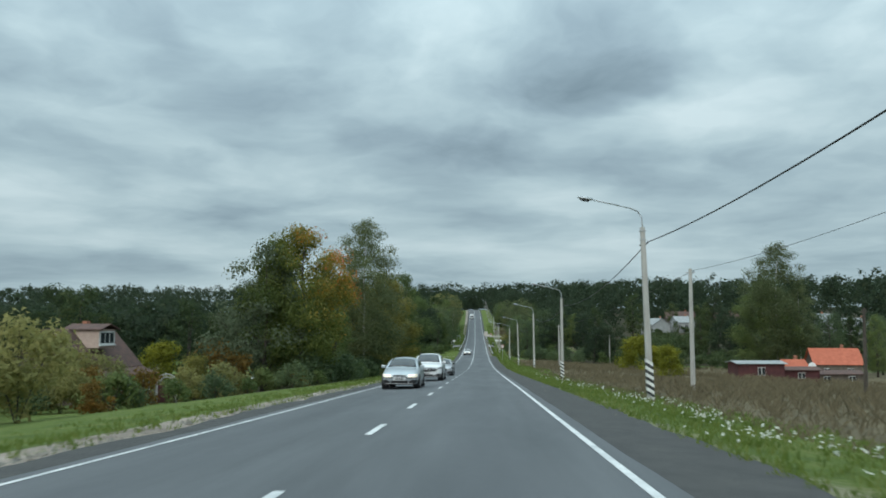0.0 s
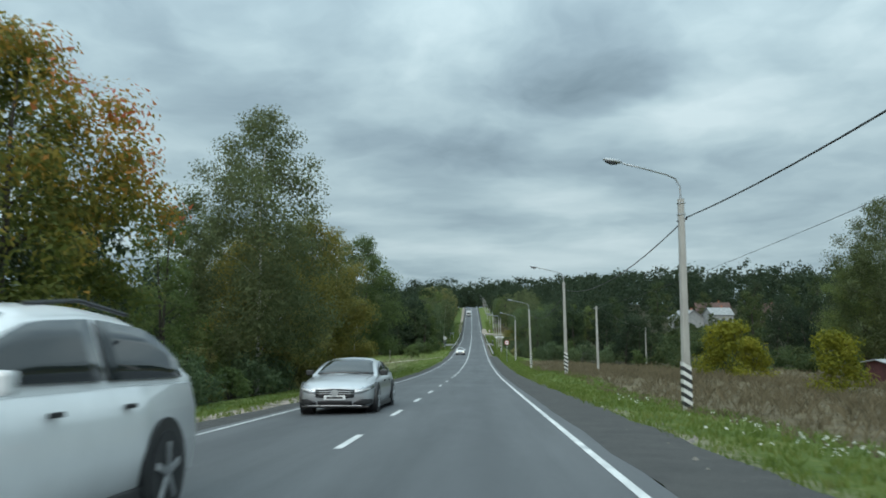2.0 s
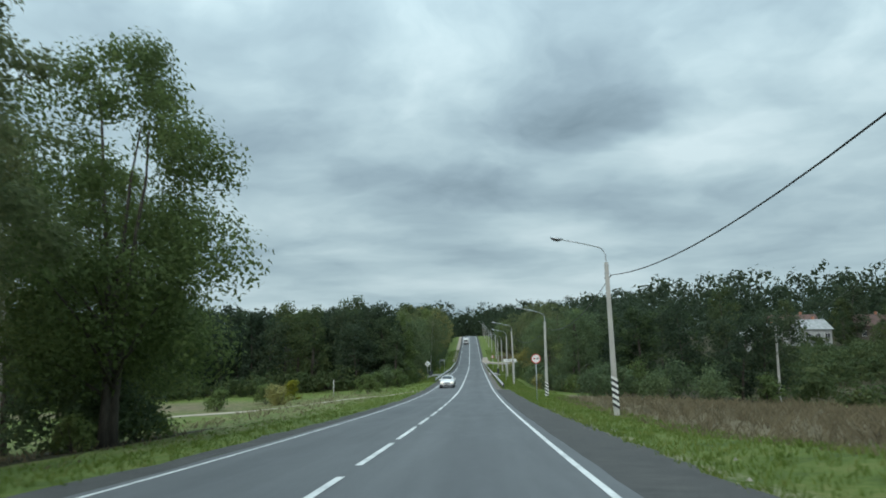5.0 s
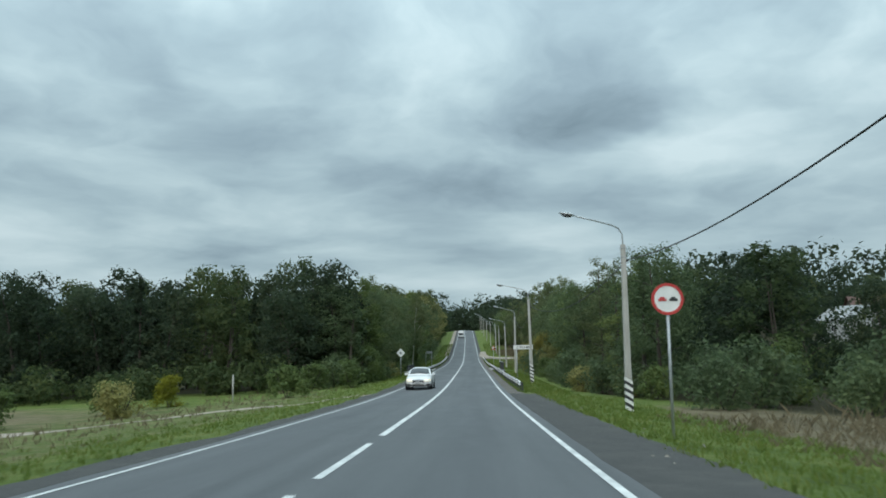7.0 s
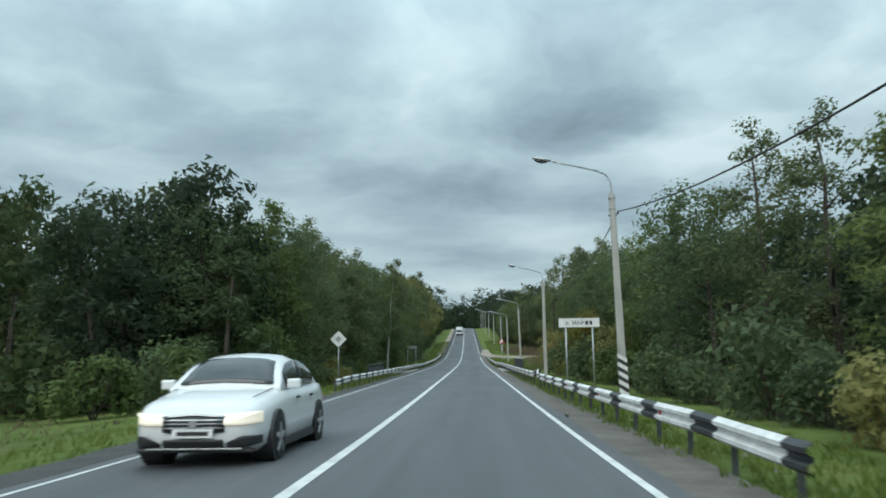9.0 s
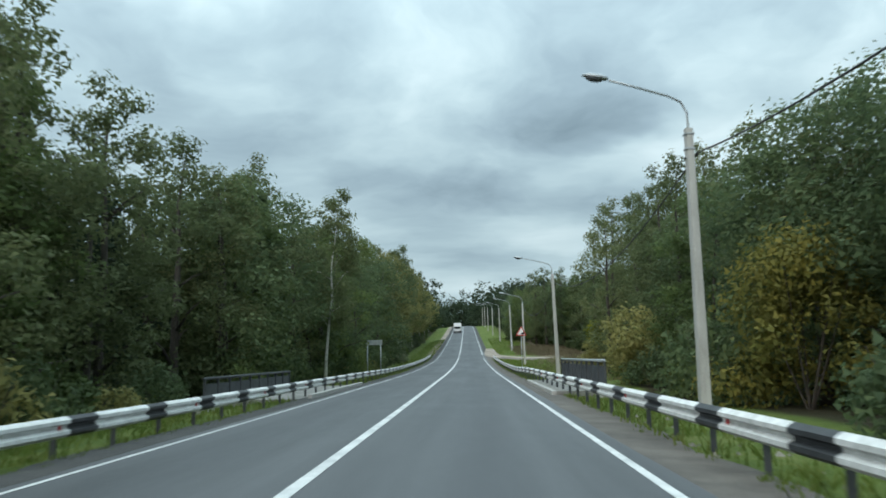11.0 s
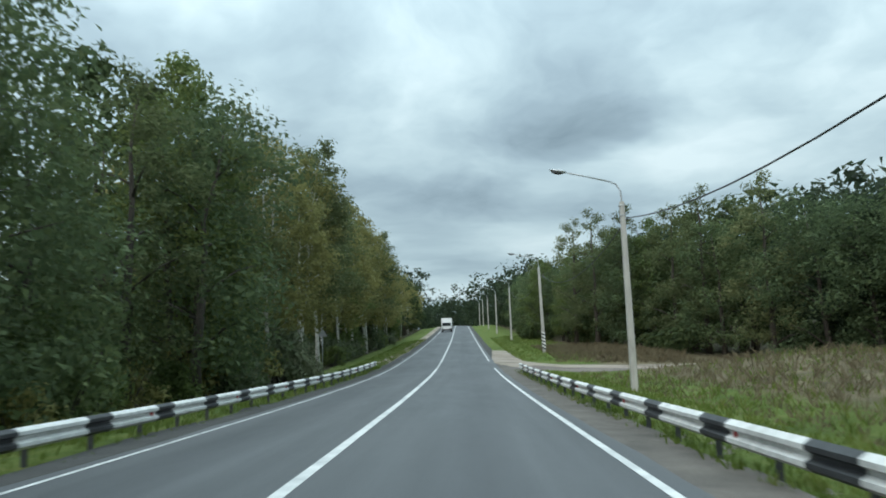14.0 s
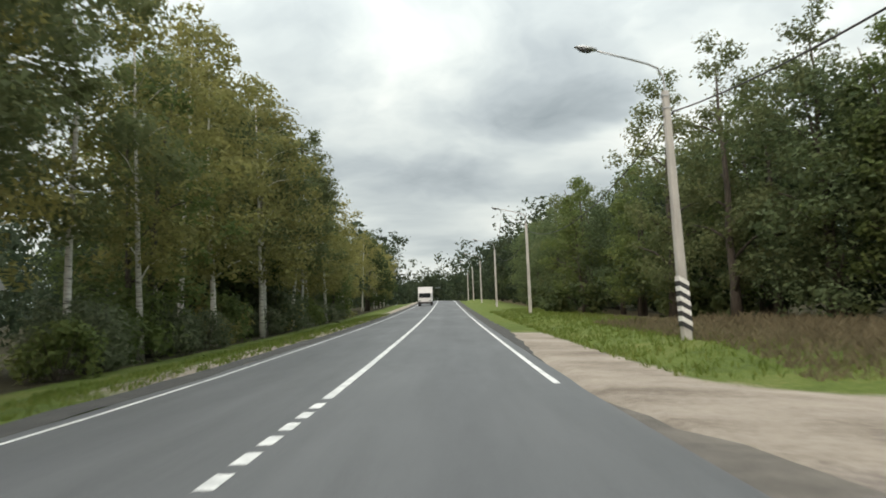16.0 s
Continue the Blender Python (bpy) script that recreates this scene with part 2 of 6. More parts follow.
# asphalt: grey, fine grain, worn wheel tracks along the lanes, tar-dark streaks
ASPHALT, t, b = material("grey_asphalt", 0.62, 0.0, 0.4)
uv = t.nodes.new("ShaderNodeUVMap")
us = t.nodes.new("ShaderNodeSeparateXYZ")
t.links.new(uv.outputs[0], us.inputs[0])
lane = maths(t, "ABSOLUTE", maths(t, "SUBTRACT", maths(t, "ABSOLUTE", us.outputs[0]), 1.9))
track = ramp(t, lane, [(0.15, 0.0), (0.8, 1.0)], True)
grain = noise_at(t, 45, 3, 0.7)
blot = noise_at(t, 0.35, 5, 0.65, stretch=(1.0, 0.25, 1.0))
streak = noise_at(t, 1.6, 4, 0.6, stretch=(1.0, 0.03, 1.0))
tone = maths(t, "ADD", maths(t, "MULTIPLY", grain, 0.3), maths(t, "ADD", maths(t, "MULTIPLY", blot, 0.35), maths(t, "MULTIPLY", streak, 0.35)))
tar = ramp(t, tone, [(0.34, (0.042, 0.045, 0.048)), (0.64, (0.110, 0.115, 0.120))])
tar = mix(t, maths(t, "MULTIPLY", maths(t, "SUBTRACT", 1.0, track), 0.35), tar, (0.055, 0.058, 0.063))
t.links.new(tar, b.inputs["Base Color"])
t.links.new(ramp(t, blot, [(0.3, 0.5), (0.7, 0.72)]), b.inputs["Roughness"])
bump(t, b, grain, 0.35, 0.006)

GRAVEL, t, b = material("shoulder_gravel", 0.9)
g1, g2, g3 = noise_at(t, 60, 2), noise_at(t, 1.3, 5, 0.65), noise_at(t, 9, 4, 0.6)
f = maths(t, "ADD", maths(t, "MULTIPLY", g2, 0.6), maths(t, "MULTIPLY", g1, 0.4))
t.links.new(ramp(t, f, [(0.35, (0.035, 0.034, 0.033)), (0.6, (0.062, 0.06, 0.056)), (0.75, (0.12, 0.11, 0.09))]), b.inputs["Base Color"])
bump(t, b, maths(t, "ADD", g1, g3), 0.7, 0.02)

EARTH, t, b = material("brown_gravel", 0.9)
g1, g2, g3 = noise_at(t, 60, 2), noise_at(t, 1.1, 5, 0.65), noise_at(t, 9, 4, 0.6)
f = maths(t, "ADD", maths(t, "MULTIPLY", g2, 0.65), maths(t, "MULTIPLY", g1, 0.35))
t.links.new(ramp(t, f, [(0.34, (0.062, 0.055, 0.046)), (0.5, (0.112, 0.098, 0.084)), (0.7, (0.19, 0.166, 0.142))]), b.inputs["Base Color"])
bump(t, b, maths(t, "ADD", g1, g3), 0.7, 0.02)

# ground: green grass, with dry field, bare sandy earth and leaf litter where the cover says so
GROUND, t, b = material("ground_cover", 0.95, 0.0, 0.2)
att = t.nodes.new("ShaderNodeAttribute")
att.attribute_name = "cover"
cs = t.nodes.new("ShaderNodeSeparateColor")
t.links.new(att.outputs["Color"], cs.inputs[0])
n1, n2, n3 = noise_at(t, 0.5, 6, 0.65), noise_at(t, 6, 5, 0.7), noise_at(t, 40, 3, 0.7)
mixn = maths(t, "ADD", maths(t, "MULTIPLY", n1, 0.4), maths(t, "ADD", maths(t, "MULTIPLY", n2, 0.35), maths(t, "MULTIPLY", n3, 0.25)))
green = ramp(t, mixn, [(0.38, (0.050, 0.076, 0.019)), (0.5, (0.105, 0.150, 0.031)), (0.63, (0.205, 0.20, 0.07))])
dry = ramp(t, mixn, [(0.38, (0.075, 0.066, 0.040)), (0.5, (0.15, 0.124, 0.076)), (0.63, (0.24, 0.20, 0.115))])
ruts = noise_at(t, 0.4, 4, 0.55, stretch=(0.5, 1.2, 1.0))
sand = ramp(t, maths(t, "ADD", maths(t, "MULTIPLY", mixn, 0.6), maths(t, "MULTIPLY", ruts, 0.4)), [(0.40, (0.17, 0.14, 0.115)), (0.46, (0.27, 0.225, 0.185)), (0.52, (0.36, 0.305, 0.255)), (0.64, (0.47, 0.405, 0.345))])
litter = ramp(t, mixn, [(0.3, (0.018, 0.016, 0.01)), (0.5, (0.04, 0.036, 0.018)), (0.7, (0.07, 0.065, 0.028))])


def soft_edge(weight):
    return ramp(t, maths(t, "ADD", weight, maths(t, "MULTIPLY", maths(t, "SUBTRACT", mixn, 0.5), 1.2)), [(0.38, 0.0), (0.62, 1.0)])


ground_c = mix(t, soft_edge(cs.outputs[0]), green, dry)
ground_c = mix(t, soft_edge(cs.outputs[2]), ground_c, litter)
soil = ramp(t, maths(t, "ADD", maths(t, "MULTIPLY", mixn, 0.5), maths(t, "MULTIPLY", ruts, 0.5)), [(0.36, (0.10, 0.082, 0.074)), (0.5, (0.18, 0.15, 0.136)), (0.64, (0.28, 0.238, 0.212))])
ground_c = mix(t, soft_edge(att.outputs["Alpha"]), ground_c, soil)
ground_c = mix(t, soft_edge(cs.outputs[1]), ground_c, sand)
t.links.new(ground_c, b.inputs["Base Color"])
bump(t, b, maths(t, "ADD", n2, n3), 0.8, 0.06)


# ---------- building helpers ----------
def link(name, verts, faces, mat, parent=None, label="", smooth_faces=False, uvs=None):
    me = bpy.data.meshes.new(name)
    me.from_pydata(verts, [], faces)
    me.materials.append(mat)
    if smooth_faces:
        me.shade_smooth()
    ob = new(name, me)
    if parent:
        ob.parent = parent
    if label:
        ob["label"] = label
    return ob


def part(name, bm, mat, parent=None, label="", smooth_faces=False):
    me = bpy.data.meshes.new(name)
    bm.normal_update()
    bm.to_mesh(me)
    bm.free()
    me.materials.append(mat)
    if smooth_faces:
        me.shade_smooth()
    ob = new(name, me)
    if parent:
        ob.parent = parent
    if label:
        ob["label"] = label
    return ob


def box(size, at=(0, 0, 0), bevel=0.0, bm=None, turn=None):
    own = bmesh.new()
    m = Matrix.Translation(at) @ (turn or Matrix()) @ Matrix.Diagonal((*size, 1))
    bmesh.ops.create_cube(own, size=1, matrix=m)
    if bevel:
        bmesh.ops.bevel(own, geom=own.edges[:], offset=bevel, segments=2, affect="EDGES", profile=0.6)
    if bm is None:
        return own
    me = bpy.data.meshes.new("tmp")
    own.to_mesh(me)
    own.free()
    bm.from_mesh(me)
    bpy.data.meshes.remove(me)
    return bm


def tube(points, radii, sides=8, bm=None, cap=True):
    """A round bar that follows points with a radius at each."""
    bm = bm or bmesh.new()
    pts = [Vector(p) for p in points]
    rings = []
    for i, p in enumerate(pts):
        d = (pts[min(i + 1, len(pts) - 1)] - pts[max(i - 1, 0)]).normalized()
        a = d.orthogonal().normalized() if abs(d.z) > 0.95 else d.cross(Vector((0, 0, 1))).normalized()
        if abs(d.z) > 0.95:
            a = (Vector((1, 0, 0)) - d * d.x).normalized()
        c = d.cross(a)
        r = radii[i] if isinstance(radii, (list, tuple)) else radii
        rings.append([bm.verts.new(p + r * (math.cos(k * math.tau / sides) * a + math.sin(k * math.tau / sides) * c)) for k in range(sides)])
    for r0, r1 in zip(rings, rings[1:]):
        for k in range(sides):
            bm.faces.new((r0[k], r0[(k + 1) % sides], r1[(k + 1) % sides], r1[k]))
    if cap:
        bm.faces.new(rings[0][::-1])
        bm.faces.new(rings[-1])
    return bm


def empty(name, m=None):
    ob = new(name)
    ob.empty_display_size = 0.2
    if m is not None:
        ob.matrix_world = m
    return ob


# ---------- ground ----------
BRIDGE_A, BRIDGE_B = 269.0, 282.0


def stream(y, u):
    """How deep the stream's ditch cuts at this place."""
    mid = (BRIDGE_A + BRIDGE_B) / 2
    return 2.6 * (1 - smooth(2.5, 7.0, abs(y - mid)))


def gz(u, y):
    """Height of the ground beside the road, u metres right of its centre."""
    a = abs(u)
    z = zr(y)
    if a < 4.3:
        return z + crown(u) - 0.10 - 0.4 * (1 - smooth(3.5, 4.3, a)) * 0.3
    base = z + crown(u) - 0.03
    if u > 0:
        side = -0.02 * (a - 4.3) - 0.2 * smooth(5.8, 9.5, a) - 0.01 * max(0, min(a, 60) - 10)
        side += (7.5 * smooth(30, 75, a) + 10 * smooth(80, 300, a)) * smooth(190, 300, y) * (1 - 0.5 * smooth(330, 480, y))
        side += -1.0 * smooth(14, 50, a) * smooth(60, 150, y) * (1 - smooth(180, 260, y))
        side += 0.5 * smooth(6.3, 9.0, a) * (smooth(90, 106, y) * (1 - smooth(122, 142, y)) + smooth(370, 376, y))
        side += 1.5 * smooth(9, 24, a) * smooth(298, 330, y) * (1 - smooth(356, 364, y))
    else:
        side = -0.03 * (a - 4.3) - 0.35 * smooth(5.0, 9.0, a) - 1.0 * smooth(9, 25, a) * (1 - smooth(150, 300, y)) - 0.012 * max(0, min(a, 60) - 10)
        side += 8 * smooth(60, 300, a) * smooth(150, 420, y)
    if a > 6.3:
        side -= stream(y, u) * smooth(6.6, 8.4, a) * (1 - smooth(60, 120, a))
    rough = 0.05 * noise.noise((u * 0.6, y * 0.6, 0)) * smooth(5.0, 8, a) + 0.9 * noise.noise((u * 0.012, y * 0.012, 3)) * smooth(25, 90, a)
    far = smooth(500, 1400, a)
    return (base + side) * (1 - far) + far * 2.0 + rough


def band(values):
    return sorted(set(round(v, 3) for v in values))


cols = band([-3000, -1600, -900, -550, -350, -240, -170, -120, -90, -70, -55, -45] + [-38 + 3 * i for i in range(9)] + [-13 + 0.5 * i for i in range(19)]
            + [-3.8, -2, 0, 2, 3.8] + [4 + 0.5 * i for i in range(19)] + [14 + 3 * i for i in range(9)] + [45, 55, 70, 90, 120, 170, 240, 350, 550, 900, 1600, 3000])
rows_y = band([-400, -200, -120, -80, -60] + [-50 + 2.0 * i for i in range(226)] + [410 + 10 * i for i in range(31)] + [740, 800, 900, 1100, 1400, 1900, 2600, 3500])


def cover(u, y):
    """Dry field, pale bare earth, leaf litter and brown soil, each 0 to 1."""
    # field edges wander away from the road
    loose = smooth(14, 40, abs(u))
    y += 22 * loose * noise.noise((u * 0.02, y * 0.02, 7)) + 5 * loose * noise.noise((u * 0.09, y * 0.09, 2))
    a = abs(u)
    dryness = bare = litter_ = soil_ = 0.0
    if u > 0:
        dryness = smooth(9.0, 11.5, a) * (1 - smooth(185, 205, y)) + 0.74 * smooth(9, 14, a) * smooth(285, 296, y)
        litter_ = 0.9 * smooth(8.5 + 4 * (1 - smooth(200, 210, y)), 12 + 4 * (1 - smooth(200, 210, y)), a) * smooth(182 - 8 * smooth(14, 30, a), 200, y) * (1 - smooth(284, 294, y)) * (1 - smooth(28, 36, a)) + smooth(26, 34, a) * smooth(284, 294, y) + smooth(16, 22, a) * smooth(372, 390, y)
        slope_side = smooth(30, 36, a) * smooth(195, 210, y) * (1 - smooth(320, 345, y))
        dryness, litter_ = max(dryness, 0.5 * slope_side), max(litter_, 0.9 * slope_side)
        bare = 1.0 * (1 - smooth(2.2 + 0.3 * (1 - smooth(5, 9, a)), 3.4 + 0.4 * (1 - smooth(5, 9, a)), abs(y - 367.0))) * (1 - smooth(70, 80, a)) * smooth(3.6, 4.2, a)
        bare = max(bare, 0.95 * (1 - smooth(1.1, 2.2 - 0.5 * smooth(370, 385, y), abs(a - 4.9))) * (1 - smooth(11, 20, abs(y - 377))))
        soil_ = smooth(353.5 + 2.0 * smooth(4.6, 5.2, a) + 2.0 * smooth(5.2, 8, a), 356 + 2.0 * smooth(4.6, 5.2, a) + 2.0 * smooth(5.2, 8, a), y) * (1 - smooth(364, 367, y)) * (1 - smooth(40, 60, a))
        bare = max(bare, 0.45 * (1 - smooth(6.0, 7.4, a)) * (1 - smooth(150, 190, y)))
    else:
        dryness = 0.3 * smooth(11.5, 14, a) * (1 - smooth(60, 100, y)) + 0.45 * smooth(7, 9, a) * smooth(95, 150, y) * (1 - smooth(215, 240, y))
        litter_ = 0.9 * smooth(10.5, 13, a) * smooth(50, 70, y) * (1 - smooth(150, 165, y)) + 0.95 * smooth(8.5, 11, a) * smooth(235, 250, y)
        bare = 0.75 * (1 - smooth(5.2, 6.4, a)) * (1 - smooth(80, 130, y)) + 0.7 * (1 - smooth(5.2, 6.2, a)) * smooth(366, 372, y)
        bare = max(bare, 0.85 * (1 - smooth(3.5, 7, abs(y - 85))) * (1 - smooth(6.4, 7.8, a)))
        track = abs(y - 203 + 0.25 * (a - 6))
        bare = max(bare, 0.9 * (1 - smooth(0.9, 2.2, track)) * (1 - smooth(60, 70, a)))
    patch = loose * noise.noise((u * 0.03, y * 0.03, 4))
    dryness = min(max(dryness + 0.45 * patch, 0.0), 1.0) if loose > 0 else dryness
    return (dryness, bare, min(max(litter_ - 0.35 * loose * (patch > 0.1), 0.0), 1.0), soil_)


verts = [(xc(y) + u, y, gz(u, y)) for y in rows_y for u in cols]
w = len(cols)
faces = [(j * w + i, j * w + i + 1, (j + 1) * w + i + 1, (j + 1) * w + i) for j in range(len(rows_y) - 1) for i in range(w - 1)]
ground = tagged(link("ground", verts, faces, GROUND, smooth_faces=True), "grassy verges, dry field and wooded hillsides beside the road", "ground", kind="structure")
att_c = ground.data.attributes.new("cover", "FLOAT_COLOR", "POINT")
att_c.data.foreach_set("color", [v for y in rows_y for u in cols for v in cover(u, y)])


# ---------- road, shoulders, lines ----------
def strip(name, offsets, y0, y1, step, lift, mat, parent=None, wobble=0.0, taper=(0, 0)):
    n = max(2, int(math.ceil((y1 - y0) / step)) + 1)
    vs, co = [], []
    for j in range(n):
        y = y0 + (y1 - y0) * j / (n - 1)
        for k, u in enumerate(offsets):
            uu = u
            if taper[1] and y > y1 - taper[1]:
                uu = offsets[0] + (u - offsets[0]) * (0.03 + 0.97 * (y1 - y) / taper[1])
            if taper[0] and y < y0 + taper[0]:
                uu = offsets[0] + (u - offsets[0]) * (0.03 + 0.97 * (y - y0) / taper[0])
            if wobble and k in (0, len(offsets) - 1):
                uu += wobble * noise.noise((y * 0.35, u, 5)) + wobble * noise.noise((y * 1.7, u, 9))
            vs.append(tuple(road_point(uu, y, lift)))
            co.append((uu, y))
    k = len(offsets)
    fs = [(j * k + i, j * k + i + 1, (j + 1) * k + i + 1, (j + 1) * k + i) for j in range(n - 1) for i in range(k - 1)]
    ob = link(name, vs, fs, mat, parent, smooth_faces=True)
    lay = ob.data.uv_layers.new(name="UVMap")
    lay.data.foreach_set("uv", [c for l in ob.data.loops for c in co[l.vertex_index]])
    return ob


road = tagged(strip("road", [-3.42, -3.1, -1.6, 0, 1.9, 3.6, 3.98], -60, 720, 2.0, 0.0, ASPHALT, wobble=0.06), "grey two-lane asphalt road with white lines", "road", kind="structure")
tagged(strip("shoulder", [3.9, 4.7, 5.7], -60, 203, 1.5, -0.012, GRAVEL, wobble=0.22), "dark gravel shoulder beside the asphalt", "shoulder", kind="structure")
tagged(strip("shoulder", [3.9, 4.4, 4.95], 203, 352.5, 1.5, -0.012, EARTH, wobble=0.28), "brown-grey gravel shoulder under the guard rail", "shoulder", kind="structure")
tagged(strip("shoulder", [3.9, 4.7, 5.6], 352, 367, 1.0, -0.014, EARTH, wobble=0.22, taper=(0, 11)), "brown-grey gravel widening at the dirt turning", "shoulder", kind="structure")
tagged(strip("shoulder", [3.9, 4.3, 4.75], 372, 700, 1.0, -0.014, GRAVEL, wobble=0.12, taper=(22, 0)), "dark gravel shoulder beside the asphalt", "shoulder", kind="structure")
tagged(strip("shoulder", [-4.25, -3.8, -3.35], -60, 700, 1.5, -0.012, GRAVEL, wobble=0.3), "narrow gravel shoulder beside the asphalt", "shoulder", kind="structure")
strip("edge_line", [-3.165, -3.075], -60, 700, 2, 0.006, MARK, road)
strip("edge_line", [3.575, 3.695], -60, 358.5, 2, 0.006, MARK, road)
strip("edge_line", [3.575, 3.695], 369.0, 700, 2, 0.006, MARK, road)
for y in (-42.0, -34.0, -26.0, -18.0, -10.0, -2.4, 5.4, 13.4, 20.7, 28.1, 35.1, 42.2, 50.0, 57.5, 64.5, 71.0, 77.8, 86.1, 94.1, 103.9):
    strip("dash", [-0.06, 0.06], y, y + 2.2, 2.2, 0.006, MARK, road)
for y, n in ((109.2, 6.0), (117.8, 5.9), (125.4, 5.2), (131.9, 5.6), (138.9, 5.1), (145.5, 5.1), (152.0, 5.1), (158.5, 5.1), (165.0, 5.1)):
    strip("dash", [-0.06, 0.06], y, y + n, 2.3, 0.006, MARK, road)
strip("centre_line", [-0.075, 0.075], 172, 357.3, 2, 0.006, MARK, road)
y = 358.0
while y < 366:
    strip("dash", [-0.075, 0.075], y, y + 0.58, 0.58, 0.006, MARK, road)
    y += 0.95
strip("centre_line", [-0.075, 0.075], 366.7, 700, 2, 0.006, MARK, road)


# ---------- lamp posts ----------
def lamp_post(striped):
    top = 7.4
    lp = empty("lamp_post")
    bm = bmesh.new()
    rings = []
    for z, r in ((-0.6, 0.125), (2.0, 0.115), (top, 0.085)):
        rings.append([bm.verts.new((r * 1.1 * sx, r * 1.3 * sy, z)) for sx, sy in ((-1, -0.75), (-0.75, -1), (0.75, -1), (1, -0.75), (1, 0.75), (0.75, 1), (-0.75, 1), (-1, 0.75))])
    for r0, r1 in zip(rings, rings[1:]):
        for k in range(8):
            bm.faces.new((r0[k], r0[(k + 1) % 8], r1[(k + 1) % 8], r1[k]))
    bm.faces.new(rings[-1])
    part("pole", bm, CONCRETE, lp, "weathered square concrete pole")
    if striped:
        for k in range(10):
            z0, z1 = k * 0.15, (k + 1) * 0.15
            b2 = bmesh.new()
            lo, hi = [], []
            for sx, sy in ((-1, -1), (1, -1), (1, 1), (-1, 1)):
                slant = -0.09 * sx
                lo.append(b2.verts.new((0.146 * sx, 0.172 * sy, z0 + slant + 0.1)))
                hi.append(b2.verts.new((0.146 * sx, 0.172 * sy, z1 + slant + 0.1)))
            for i in range(4):
                b2.faces.new((lo[i], lo[(i + 1) % 4], hi[(i + 1) % 4], hi[i]))
            part("stripe", b2, BLACK if k % 2 == 0 else WHITE, lp)
    arm = [(0, 0, top - 0.7), (0, 0, top + 0.1), (-0.02, -0.02, top + 0.45), (-0.18, -0.05, top + 0.72), (-0.5, -0.1, top + 0.86), (-1.3, -0.2, top + 1.06), (-2.1, -0.3, top + 1.24)]
    part("bracket_arm", tube(arm, 0.033, 8), STEEL, lp, "curved grey steel bracket arm", True)
    for z in (top - 0.15, top - 0.55):
        part("clamp", box((0.24, 0.26, 0.05), (0, 0, z), 0.008), STEEL, lp)
    head = bmesh.new()
    bmesh.ops.create_uvsphere(head, u_segments=14, v_segments=8, radius=1)
    for v in head.verts:
        v.co = Vector((v.co.x * 0.36 * (1 - 0.15 * v.co.x), v.co.y * 0.15, v.co.z * (0.11 if v.co.z > 0 else 0.045)))
    bmesh.ops.transform(head, matrix=Matrix.Translation((-2.42, -0.34, top + 1.30)) @ Matrix.Rotation(radians(-8), 4, "Z") @ Matrix.Rotation(radians(13), 4, "Y"), verts=head.verts)
    hd = part("lamp_head", head, STEEL, lp, "grey street lamp head, unlit", True)
    glass = bmesh.new()
    bmesh.ops.create_uvsphere(glass, u_segments=12, v_segments=6, radius=1)
    for v in glass.verts:
        v.co = Vector((v.co.x * 0.24, v.co.y * 0.11, min(v.co.z, 0) * 0.09))
    bmesh.ops.transform(glass, matrix=Matrix.Translation((-2.5, -0.35, top + 1.275)) @ Matrix.Rotation(radians(13), 4, "Y"), verts=glass.verts)
    part("lens", glass, DARKSTEEL, hd, "", True)
    part("insulator", tube([(0.1, 0, top - 0.75), (0.2, 0, top - 0.72), (0.2, 0, top - 0.62)], [0.02, 0.025, 0.035], 6), CABLE, lp)
    part("insulator", tube([(-0.1, 0, top - 0.8), (-0.16, 0, top - 0.78)], [0.02, 0.03], 6), CABLE, lp)
    return lp


LAMPS = [(-3.0, 9.2, 1), (35.2, 9.1, 1), (74.5, 9.2, 1), (113.0, 9.15, 1), (153.0, 8.85, 1), (190.0, 8.55, 1), (226.5, 7.1, 1), (261.4, 7.55, 0), (299.6, 8.0, 0), (338.8, 8.25, 0),
         (379.0, 8.85, 1), (420.0, 8.5, 0), (458.0, 8.2, 0), (496.0, 8.0, 0), (534.0, 8.0, 0), (572.0, 8.0, 0)]
# posts that stand a little higher or deeper in the ground
LAMP_RISE = {35.2: 0.12, 113.0: 0.2, 153.0: 0.38, 190.0: -0.25, 379.0: 0.2}
random.seed(4)
made = {}
tops = []
for y, u, striped in LAMPS:
    z = gz(u, y) + LAMP_RISE.get(y, 0.0)
    m = Matrix.Translation((xc(y) + u, y, z)) @ pose(0, 0, 0, random.uniform(-0.8, 0.8), random.uniform(-1.6, 0.2) * (0.3 if 250 < y < 270 else 1), random.uniform(-5, 5))
    if striped not in made:
        ob = lamp_post(striped)
        made[striped] = ob
        ob.matrix_world = m
        tagged(ob, "concrete lamp post with black and white striped foot" if striped else "plain concrete lamp post with curved steel arm", "lamp post", "lamp posts along the road")
    else:
        copy_thing(made[striped], m)
    tops.append(m @ Vector((0.2, 0, 6.75)))


def cable(a, b_, sag, r, name, label, parent=None):
    pts = [a.lerp(b_, k / 16) - Vector((0, 0, 4 * sag * (k / 16) * (1 - k / 16))) for k in range(17)]
    ob = part(name, tube(pts, r, 6), CABLE, parent, smooth_faces=True)
    return tagged(ob, label, "cable", "cables between the lamp posts")


